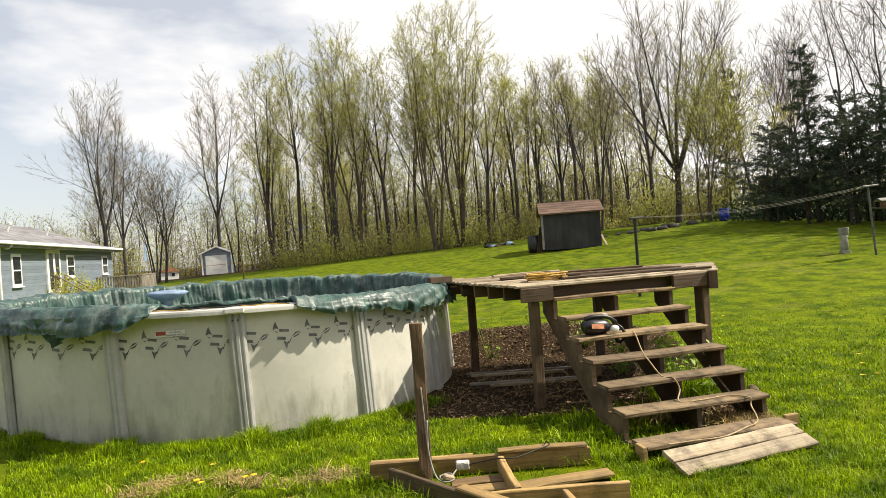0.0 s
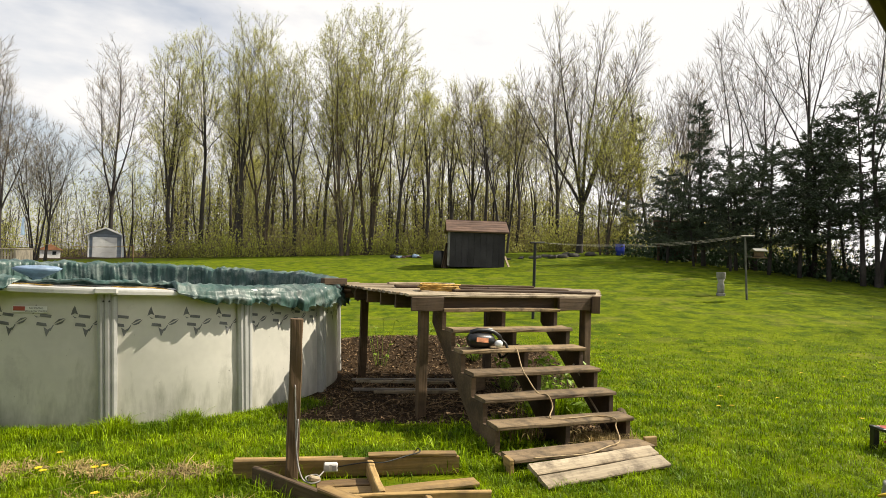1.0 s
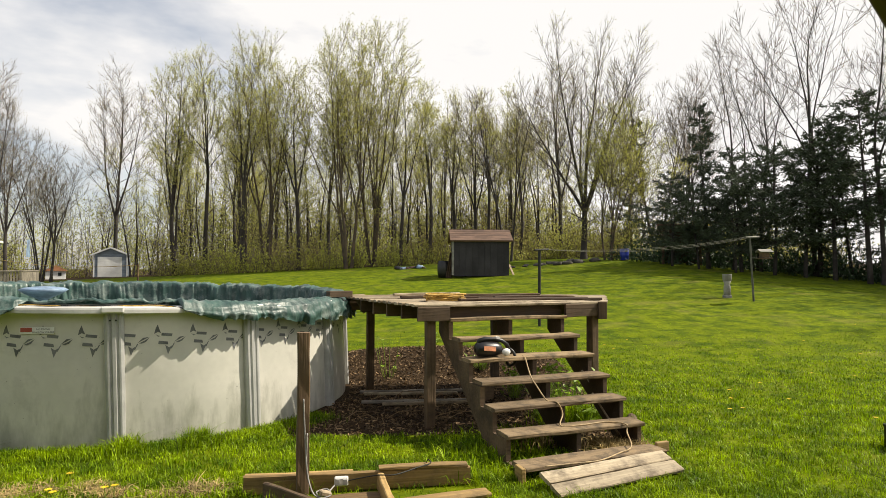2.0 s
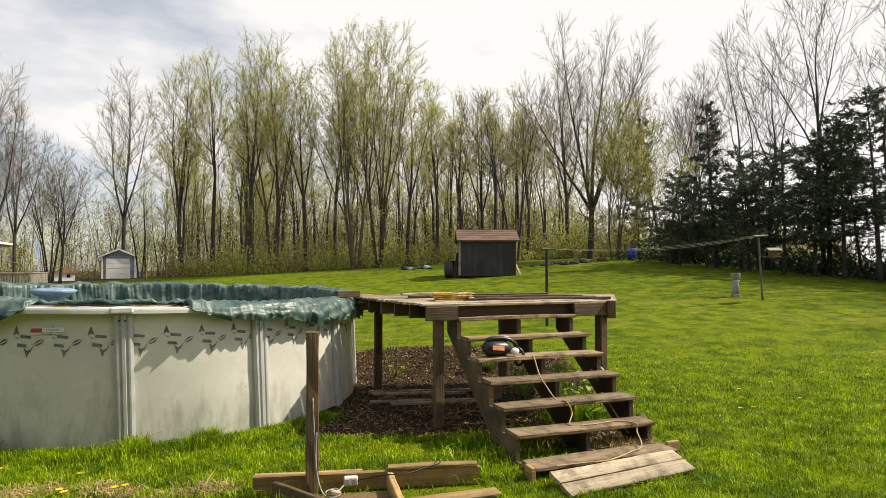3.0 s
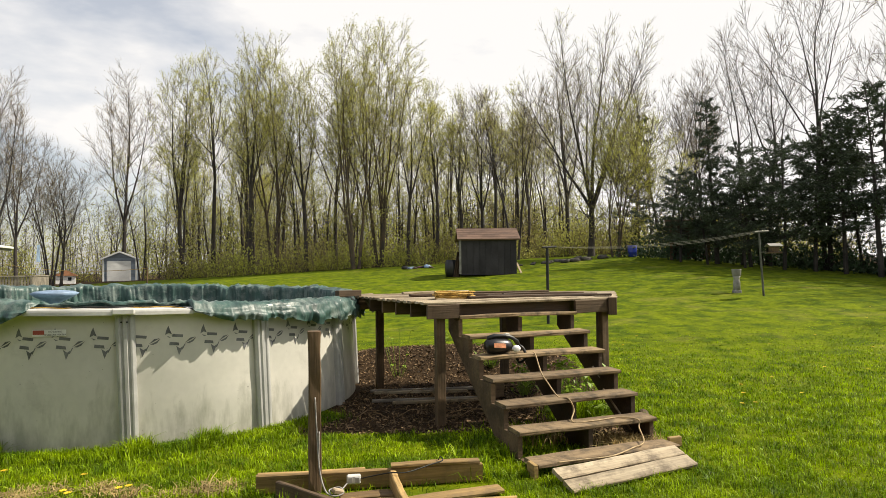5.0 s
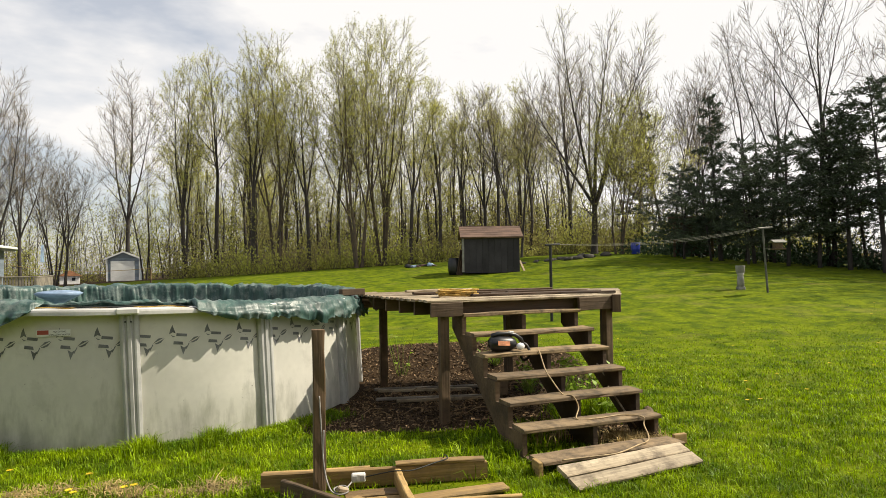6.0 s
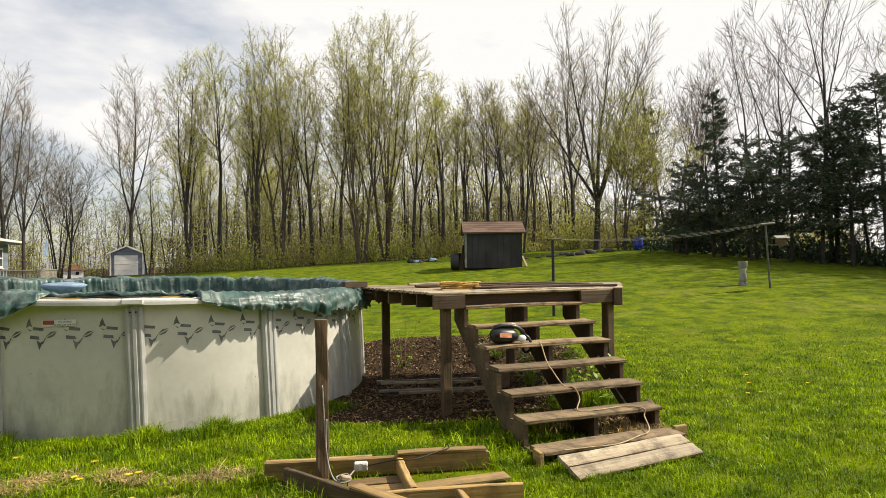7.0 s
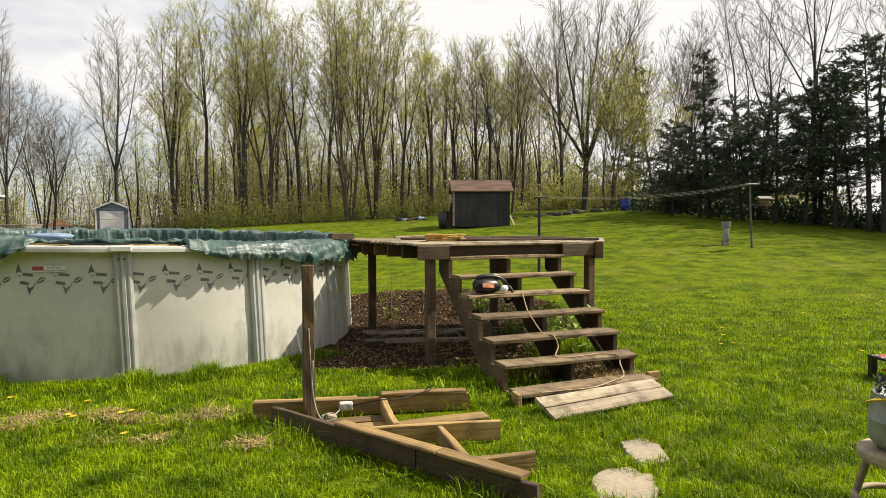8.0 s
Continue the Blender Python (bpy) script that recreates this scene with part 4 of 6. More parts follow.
# ---- stepping stones ----


STONES = (
    ((1.25, 4.39), (1.43, 4.47), (1.50, 4.31), (1.48, 4.09), (1.39, 3.97), (1.24, 4.01), (1.22, 4.21)),
    ((0.99, 3.89), (1.17, 3.92), (1.28, 3.80), (1.24, 3.59), (1.18, 3.42), (0.98, 3.32), (0.85, 3.45), (0.89, 3.73)),
    ((0.68, 3.23), (0.86, 3.27), (0.98, 3.15), (0.97, 2.85), (0.82, 2.71), (0.66, 2.79), (0.60, 3.03)),
)


def build_stones():
    for k, corners in enumerate(STONES):
        rnd = random.Random(k + 5)
        out = []
        for i, (x0, y0) in enumerate(corners):
            x1, y1 = corners[(i + 1) % len(corners)]
            for q in range(4):
                t = q / 4
                out.append((x0 + (x1 - x0) * t + rnd.gauss(0, 0.012), y0 + (y1 - y0) * t + rnd.gauss(0, 0.012)))
        n = len(out)
        x, y = sum(p[0] for p in out) / n, sum(p[1] for p in out) / n
        z = gz(x, y)
        v = [(a, b, z - 0.04) for a, b in out] + [(a, b, z + 0.016) for a, b in out]
        for share in (0.94, 0.6, 0.25):
            v += [(x + (a - x) * share, y + (b - y) * share, z + 0.026 + 0.002 * noise.noise(Vector((a * 5, b * 5, share * 3)))) for a, b in out]
        v.append((x, y, z + 0.026))
        f = [(r * n + i, r * n + (i + 1) % n, (r + 1) * n + (i + 1) % n, (r + 1) * n + i) for r in range(4) for i in range(n)]
        f += [(4 * n + i, 4 * n + (i + 1) % n, 5 * n) for i in range(n)]
        tagged(part("stepping_stone", Shape().add(v, f), M_SLAB), "flat tan stepping stone sunk in the grass", "stone", "stepping stones")


build_stones()

# ---- sheds, house, yard things ----


def at_ground(x, y, turn=0.0, dz=0.0):
    return pose(x, y, gz(x, y) + dz, 0, 0, turn)


def build_dark_shed():
    w, d, h = 2.62, 2.2, 1.62
    sh = thing("garden_shed", "small dark grey wooden shed with a brown shingle roof", "shed", at_ground(1.78, 30.9, 2, 0.0))
    for k in range(9):
        bw = w / 9
        part("wall_board", Shape().block((bw - 0.006, 0.03, h + 0.1), edge=0.004), M_SHED, sh, at=pose(-w / 2 + bw * (k + 0.5), -d / 2 - 0.003 * (k % 2), h / 2))
    part("wall", Shape().block((w - 0.04, 0.05, h), edge=0.004), M_SHED, sh, at=pose(0, d / 2, h / 2))
    for sx in (-1, 1):
        s = Shape()
        s.prism([(-d / 2, 0), (d / 2, 0), (d / 2, h), (0, h + 0.5), (-d / 2, h)], 0.05, Matrix.Rotation(math.pi / 2, 4, "Z"))
        part("gable_wall", s, M_SHED, sh, at=pose(sx * (w / 2 - 0.03) + 0.025, 0, 0))
    part("corner_trim", Shape().block((0.10, 0.04, h), edge=0.004), M_STONE, sh, at=pose(-w / 2 - 0.03, -d / 2 - 0.02, h / 2))
    ang = math.degrees(math.atan2(0.5, d / 2 + 0.0))
    for sy in (-1, 1):
        L = math.hypot(d / 2 + 0.2, 0.59)
        roof = part("roof", Shape().block((w + 0.32, L, 0.05), edge=0.006), M_SHED_ROOF, sh, at=pose(0, sy * (d / 4 + 0.07), h + 0.27, -sy * ang, 0, 0))
        for r in range(5):
            part("shingle_course", Shape().block((w + 0.33, L / 5 + 0.02, 0.012), edge=0.003), M_SHED_ROOF, roof, at=pose(0, sy * (-L / 2 + L / 5 * (r + 0.5)), 0.034 + 0.002 * r, sy * 2, 0, 0))
    # clutter leaning by it
    b = thing("barrel", "dark weathered barrel standing beside the shed", "barrel", at_ground(0.05, 30.3))
    part("body", Shape().lathe([(0.25, 0), (0.29, 0.2), (0.3, 0.4), (0.29, 0.62), (0.25, 0.8), (0.22, 0.8), (0.2, 0.72)], None, 18), M_BLACK, b, smooth=True)
    for i in range(3):
        tagged(board("leaning_board", (0.2 + 0.1 * i, 30.0, gz(0.2, 30)), (0.4 + 0.05 * i, 30.2, gz(0.2, 30) + 1.2 - 0.3 * i), 0.14, 0.03, M_WOOD_DARK, up=(1, -1, 0)),
               "dark board leaning against the shed", "board", "boards leaning by the shed")
    tagged(board("leaning_board", (3.35, 30.0, gz(3.3, 30)), (3.15, 30.1, gz(3.3, 30) + 0.5), 0.14, 0.03, M_WOOD_PALE, up=(1, -1, 0)), "pale board leaning against the shed", "board", "boards leaning by the shed")
    rnd = random.Random(8)
    for i in range(8):
        x, y = -2.5 + i * 0.2, 37.6 + rnd.uniform(-0.6, 0.6)
        s = Shape()
        r = rnd.uniform(0.14, 0.27)
        s.lathe([(r, 0), (r * 1.05, r * 0.4), (r * 0.8, r * 0.85), (r * 0.3, r * 1.05), (0.01, r * 1.08)], Matrix.Diagonal((1.1, 1, 0.62, 1)), 12)
        s.v = [tuple(Vector(p) * (1 + 0.7 * noise.noise(Vector(p) * 6 + Vector((i, 0, 0))))) for p in s.v]
        tagged(part("tarp_bundle", s, (M_BLACK, M_BLUECLOTH, M_WOOD_DARK, M_BLACK, M_REDCLOTH)[i % 5], smooth=True, at=at_ground(x, y)), "crumpled tarp-covered heap at the wood's edge", "heap", "heaps by the wood")
    for i in range(12):
        x, y = 3.9 + i * 0.42 + rnd.uniform(-0.2, 0.2), 34.5 + rnd.uniform(-0.6, 0.6) + i * 0.12
        r = rnd.uniform(0.12, 0.3)
        s = Shape().lathe([(r * 0.8, -0.05), (r * 1.1, r * 0.3), (r * 0.8, r * 0.75), (0.02, r * 0.9)], None, 9)
        s.v = [tuple(Vector(p) * (1 + 0.75 * noise.noise(Vector(p) * 5 + Vector((i, 4, 0))))) for p in s.v]
        tagged(part("boulder", s, M_ROCK, smooth=True, at=at_ground(x, y, i * 40) @ Matrix.Diagonal((1, 1, 0.7, 1))), "rough dark boulder at the lawn's edge", "rock", "boulders by the wood")
    b = thing("blue_barrel", "bright blue plastic rain barrel at the wood's edge", "barrel", at_ground(10.32, 36.0))
    part("body", Shape().lathe([(0.2, 0), (0.24, 0.05), (0.25, 0.25), (0.26, 0.27), (0.25, 0.29), (0.26, 0.5), (0.25, 0.6), (0.22, 0.62)], None, 18), M_BLUE, b, smooth=True)
    part("rim", Shape().lathe([(0.25, 0.6), (0.27, 0.61), (0.27, 0.65), (0.23, 0.65), (0.21, 0.62)], None, 18), M_BLUE, b, smooth=True)


build_dark_shed()


def window(parent, m, w=0.9, h=1.2):
    f = part("window", Shape().block((w + 0.2, 0.05, h + 0.2), edge=0.01), M_WHITE, parent, at=m)
    for sz in (-1, 1):
        part("pane", Shape().block((w - 0.04, 0.02, h / 2 - 0.06), edge=0.002), M_GLASS, f, at=pose(0, -0.022, sz * h / 4))
    part("sill", Shape().block((w + 0.28, 0.09, 0.05), edge=0.006), M_WHITE, f, at=pose(0, -0.04, -h / 2 - 0.1))
    return f


def build_garage():
    w, d, h = 2.35, 3.0, 1.95
    g = thing("garage_shed", "small blue-grey shed with a white roll-up door", "shed", at_ground(-28.6, 55, 22, 0.0)
              @ Matrix.Diagonal((1.06, 1, 1.0, 1)))
    n = 12
    for k in range(n):
        bh = h / n
        for sy, nm in ((-1, "siding_board"), (1, "siding_board")):
            part(nm, Shape().block((w, 0.06, bh - 0.004), edge=0.006), M_SIDING, g, at=pose(0, sy * d / 2, bh * (k + 0.5), 3 * -sy, 0, 0))
    for sx in (-1, 1):
        part("side_wall", Shape().block((0.06, d - 0.06, h), edge=0.006), M_SIDING, g, at=pose(sx * w / 2, 0, h / 2))
    s = Shape().prism([(-w / 2, h), (w / 2, h), (0, h + 0.55)], 0.06)
    part("gable", s, M_SIDING, g, at=pose(0, -d / 2 - 0.03, 0))
    door = part("door", Shape().block((w * 0.74, 0.05, h * 0.88), edge=0.01), M_WHITE, g, at=pose(-0.05, -d / 2 - 0.04, h * 0.44))
    for k in range(4):
        part("panel", Shape().block((w * 0.7, 0.02, h * 0.2), edge=0.008), M_WHITE, door, at=pose(0, -0.03, (k - 1.5) * h * 0.22))
    for sx in (-1, 1):
        part("trim", Shape().block((0.09, 0.05, h), edge=0.005), M_WHITE, g, at=pose(sx * w / 2, -d / 2 - 0.04, h / 2))
        L = math.hypot(w / 2 + 0.2, 0.62)
        part("roof", Shape().block((L, d + 0.4, 0.06), edge=0.01), M_ROOF, g, at=pose(sx * (w / 4 + 0.08), 0, h + 0.26, 0, sx * math.degrees(math.atan2(0.55, w / 2)), 0))
        part("fascia", Shape().block((L, 0.03, 0.12), edge=0.005), M_WHITE, g, at=pose(sx * (w / 4 + 0.08), -d / 2 - 0.21, h + 0.24, 0, sx * math.degrees(math.atan2(0.55, w / 2)), 0))


build_garage()


def build_house():
    """A single-storey house; local x runs along its garden wall, y into the house."""
    L, D, Z0, ZE = 19.0, 8.5, 0.2, 3.15
    a = Vector((-20.2, 21.7, 0))
    ang = math.degrees(math.atan2(16.0, -6.4))
    h = thing("house", "single-storey house with blue-grey siding and grey shingle roof", "house", pose(a.x, a.y, 0, 0, 0, ang))
    # local: x along the wall away from the camera, +y is to the left of it (into the house)
    n = 24
    for k in range(n):
        bh = (ZE - Z0 + 0.6) / n
        part("siding_board", Shape().block((L, 0.07, bh - 0.003), edge=0.008), M_SIDING, h, at=pose(L / 2 - 3, 0, Z0 - 0.6 + bh * (k + 0.5), 4, 0, 0))
    part("wall", Shape().block((L, 0.2, ZE - Z0 + 0.8), edge=0.01), M_SIDING, h, at=pose(L / 2 - 3, D, (ZE + Z0) / 2 - 0.3))
    for x in (-3, L - 3):
        s = Shape().prism([(0, Z0 - 0.7), (D, Z0 - 0.7), (D, ZE), (D / 2, ZE + 1.5), (0, ZE)], 0.2, Matrix.Rotation(math.pi / 2, 4, "Z"))
        part("gable_wall", s, M_SIDING, h, at=pose(x + 0.1, 0, 0))
    pitch = math.degrees(math.atan2(1.5, D / 2))
    for sy in (0, 1):
        W = math.hypot(D / 2 + 0.5, 1.68)
        roof = part("roof", Shape().block((L + 0.9, W, 0.12), edge=0.02), M_ROOF, h, at=pose(L / 2 - 3, D / 4 - 0.25 if not sy else D * 0.75 + 0.25, ZE + 0.70, pitch if not sy else -pitch, 0, 0))
        if not sy:
            for k in range(10):
                part("shingle_course", Shape().block((L + 0.9, W / 10 + 0.04, 0.02), edge=0.004), M_ROOF, roof, at=pose(0, -W / 2 + W / 10 * (k + 0.5), 0.068, 1.5, 0, 0))
            for x in (-6.5, -2.2, 0.4, 5.5):
                part("vent_pipe", Shape().lathe([(0.06, -0.05), (0.06, 0.35), (0.09, 0.36), (0.09, 0.45), (0.02, 0.5)], pose(x, 0.4, 0.06), 10), M_METAL_DARK if x < 0 else M_WHITE, roof)
    part("gutter", Shape().block((L + 0.9, 0.12, 0.14), edge=0.03), M_WHITE, h, at=pose(L / 2 - 3, -0.56, ZE + 0.0))
    part("soffit", Shape().block((L + 0.8, 0.5, 0.03), edge=0.005), M_WHITE, h, at=pose(L / 2 - 3, -0.27, ZE - 0.03))
    part("downspout", curve_tube([(-0.2, -0.55, ZE - 0.05), (-0.2, -0.4, ZE - 0.2), (-0.2, -0.1, ZE - 0.35), (-0.2, -0.09, 0.0)], 0.05, 8), M_WHITE, h)
    window(h, pose(1.4, -0.06, ZE - 1.05), 0.75, 1.15)
    window(h, pose(8.0, -0.06, ZE - 0.95), 0.95, 0.95)
    window(h, pose(14.2, -0.06, ZE - 0.95), 0.95, 0.95)
    d = part("french_door", Shape().block((1.75, 0.07, 2.1), edge=0.01), M_WHITE, h, at=pose(5.6, -0.06, Z0 + 0.75 + 1.0))
    for sx in (-1, 1):
        part("pane", Shape().block((0.5, 0.03, 1.65), edge=0.003), M_GLASS, d, at=pose(sx * 0.4, -0.03, 0.05))
    # porch steps, planter box and garden deck
    st = thing("porch_steps", "grey wooden steps with a handrail up to a house door", "steps", h.matrix_basis @ pose(5.2, -0.3, 0))
    for k in range(5):
        part("tread", Shape().block((1.3, 0.3, 0.05), edge=0.006), M_WOOD_PALE, st, at=pose(0, -0.2 - 0.28 * k, Z0 + 0.65 - 0.19 * k))
    for sx in (-1, 1):
        part("handrail", Shape().tube([(sx * 0.65, -0.15, Z0 + 1.6), (sx * 0.65, -1.4, Z0 + 0.7)], 0.04, 6), M_WOOD_PALE, st)
        for k in (0, 1):
            part("baluster", Shape().block((0.08, 0.08, 1.7), edge=0.008), M_WOOD_PALE, st, at=pose(sx * 0.65, -0.15 - 1.25 * k, Z0 + 0.75 - 0.9 * k))
    dk = thing("house_deck", "weathered wooden garden deck with a slatted railing", "deck", h.matrix_basis @ pose(11.5, -0.2, 0))
    part("platform", Shape().block((4.0, 2.4, 0.18), edge=0.01), M_GREYWOOD, dk, at=pose(2.0, -1.2, Z0 + 0.25))
    part("top_rail", Shape().block((4.0, 0.09, 0.06), edge=0.008), M_GREYWOOD, dk, at=pose(2.0, -2.4, Z0 + 1.3))
    part("top_rail", Shape().block((0.09, 2.4, 0.06), edge=0.008), M_GREYWOOD, dk, at=pose(0, -1.2, Z0 + 1.3))
    slat = Shape().block((0.09, 0.03, 1.0), edge=0.005).mesh("slat", M_GREYWOOD)
    for k in range(30):
        part("slat", slat, None, dk, at=pose(0.06 + k * 0.133, -2.4, Z0 + 0.8))
    for k in range(17):
        part("slat", slat, None, dk, at=pose(0, -0.1 - k * 0.14, Z0 + 0.8, 0, 0, 90))
    part("skirt", Shape().block((4.0, 0.05, 0.8), edge=0.01), M_WOOD, dk, at=pose(2.0, -2.3, Z0 - 0.2))
    cloth = Shape()
    for i in range(6):
        for j in range(5):
            cloth.v.append((i * 0.12, 0.04 * math.sin(i * 1.7 + j * 0.4), -j * 0.22))
    for i in range(5):
        for j in range(4):
            q = i * 5 + j
            cloth.f.append((q, q + 1, q + 6, q + 5))
    tagged(part("hanging_towel", cloth, M_BLUECLOTH, smooth=True, at=h.matrix_basis @ pose(9.6, -3.2, Z0 + 2.9)), "blue towel hanging from a branch near the house", "towel")
    # distant cottage
    c = thing("cottage", "distant low white building with a rust-orange roof", "house", at_ground(-34.4, 56.5, 30))
    c.scale = (0.45, 0.45, 0.5)
    part("wall", Shape().block((3.4, 3, 2.2), edge=0.02), M_WHITE, c, at=pose(0, 0, 0.4))
    part("window", Shape().block((0.6, 0.05, 0.6), edge=0.02), M_GLASS, c, at=pose(0.7, -1.52, 0.9))
    s = Shape().prism([(-2.1, 1.45), (2.1, 1.45), (0, 2.5)], 3.6)
    part("roof", s, M_ROOF_ORANGE, c, at=pose(0, -1.8, 0))


build_house()


def build_clothesline():
    def tpole(x, y, top, mat, arm, lean, label):
        p = thing("clothesline_pole", label, "pole", pose(x, y, gz(x, y) - 0.05), "clothesline poles")
        h = top - gz(x, y) + 0.05
        part("shaft", Shape().tube([(0, 0, 0), (lean, 0, h * 0.5), (lean * 2, 0, h)], [0.04, 0.04, 0.038] if mat is M_METAL_DARK else [0.03, 0.03, 0.028], 10), mat, p)
        part("arm", Shape().block((arm, 0.05, 0.05), edge=0.01), mat, p, at=pose(lean * 2 + arm * 0.12, 0, h + 0.02, 0, -3, 25))
        return Vector((x + lean * 2, y, top))
    a = tpole(2.50, 16.5, 2.19, M_METAL_DARK, 0.45, 0.0, "dark steel clothesline pole in the lawn")
    b = tpole(9.27, 19.0, 2.66, M_METAL, 0.6, -0.05, "galvanised clothesline T-pole with a short arm")
    for k in range(3):
        l = thing("clothesline", "pale sagging clothesline strung between poles", "line", group="clotheslines")
        off = Vector((0.15 * (k - 1), 0.16 * (k - 1), 0.03))
        pts = [a + off + (b - a) * (i / 10) + Vector((0, 0, -0.16 * 4 * (i / 10) * (1 - i / 10) * (1 + 0.15 * k))) for i in range(11)]
        part("line_run", Shape().tube(pts, 0.003, 4), M_LINE, l)
    f = thing("bird_feeder", "wooden bird feeder with a pitched roof hung on a pole", "bird feeder", pose(9.60, 19.0, 2.05))
    part("tray", Shape().block((0.36, 0.28, 0.04), edge=0.006), M_WOOD, f, at=pose(0, 0, 0))
    part("hopper", Shape().block((0.22, 0.18, 0.16), edge=0.006), M_WOOD, f, at=pose(0, 0, 0.11))
    for s in (-1, 1):
        part("roof", Shape().block((0.4, 0.19, 0.02), edge=0.004), M_STONE, f, at=pose(0, s * 0.08, 0.23, -s * 25, 0, 0))
    part("bracket", Shape().tube([(-0.38, 0, 0.02), (-0.15, 0, 0.0)], 0.015, 6), M_METAL, f)
    p = thing("stone_pedestal", "grey concrete garden pedestal standing on the lawn", "pedestal", at_ground(8.93, 20.0))
    p.scale = (0.84, 0.84, 1.1)
    part("base", Shape().block((0.26, 0.26, 0.10), edge=0.02), M_STONE, p, at=pose(0, 0, 0.03))
    part("shaft", Shape().lathe([(0.125, 0.06), (0.125, 0.3), (0.105, 0.36), (0.10, 0.40), (0.14, 0.47)], None, 16), M_STONE, p, smooth=True)
    part("bowl", Shape().lathe([(0.12, 0.45), (0.155, 0.5), (0.165, 0.64), (0.17, 0.67), (0.14, 0.67), (0.12, 0.63)], None, 16), M_STONE, p, smooth=True)
    # twine from the house to a stake
    st = thing("garden_stake", "thin wooden stake holding a string line", "stake", at_ground(-13.4, 28))
    part("shaft", Shape().block((0.05, 0.05, 1.5), edge=0.006), M_WOOD, st, at=pose(0, 0, 0.7))
    t = thing("string_line", "yellowed string stretched across the lawn", "line")
    a, b = Vector((-13.4, 28, gz(-13.4, 28) + 1.4)), Vector((-25.5, 36, 2.2))
    part("line_run", Shape().tube([a + (b - a) * (i / 8) + Vector((0, 0, -0.25 * 4 * (i / 8) * (1 - i / 8))) for i in range(9)], 0.012, 4), M_ROPE, t)
    # overhead wire in front of the pines
    w = thing("overhead_wire", "thin service wire hanging in front of the pines", "wire")
    a, b = Vector((11.5, 32, 6.2)), Vector((22, 22, 8.6))
    part("wire_run", Shape().tube([a + (b - a) * (i / 10) + Vector((0, 0, -0.5 * 4 * (i / 10) * (1 - i / 10))) for i in range(11)], 0.012, 4), M_WIRE, w)
    # small open shelter under the pines
    h = thing("wood_store", "small dark open wooden shelter under the pines", "shelter", at_ground(12.6, 33.5, -20))
    for x in (-0.9, 0.9):
        for y in (-0.6, 0.6):
            part("post", Shape().block((0.14, 0.14, 1.9), edge=0.01), M_WOOD, h, at=pose(x, y, 0.9))
    part("back_wall", Shape().block((1.9, 0.06, 1.7), edge=0.01), M_WOOD_DARK, h, at=pose(0, 0.65, 0.9))
    part("roof", Shape().block((2.4, 1.9, 0.08), edge=0.01), M_SHED_ROOF, h, at=pose(0, 0, 1.92, -8, 0, 0))


build_clothesline()


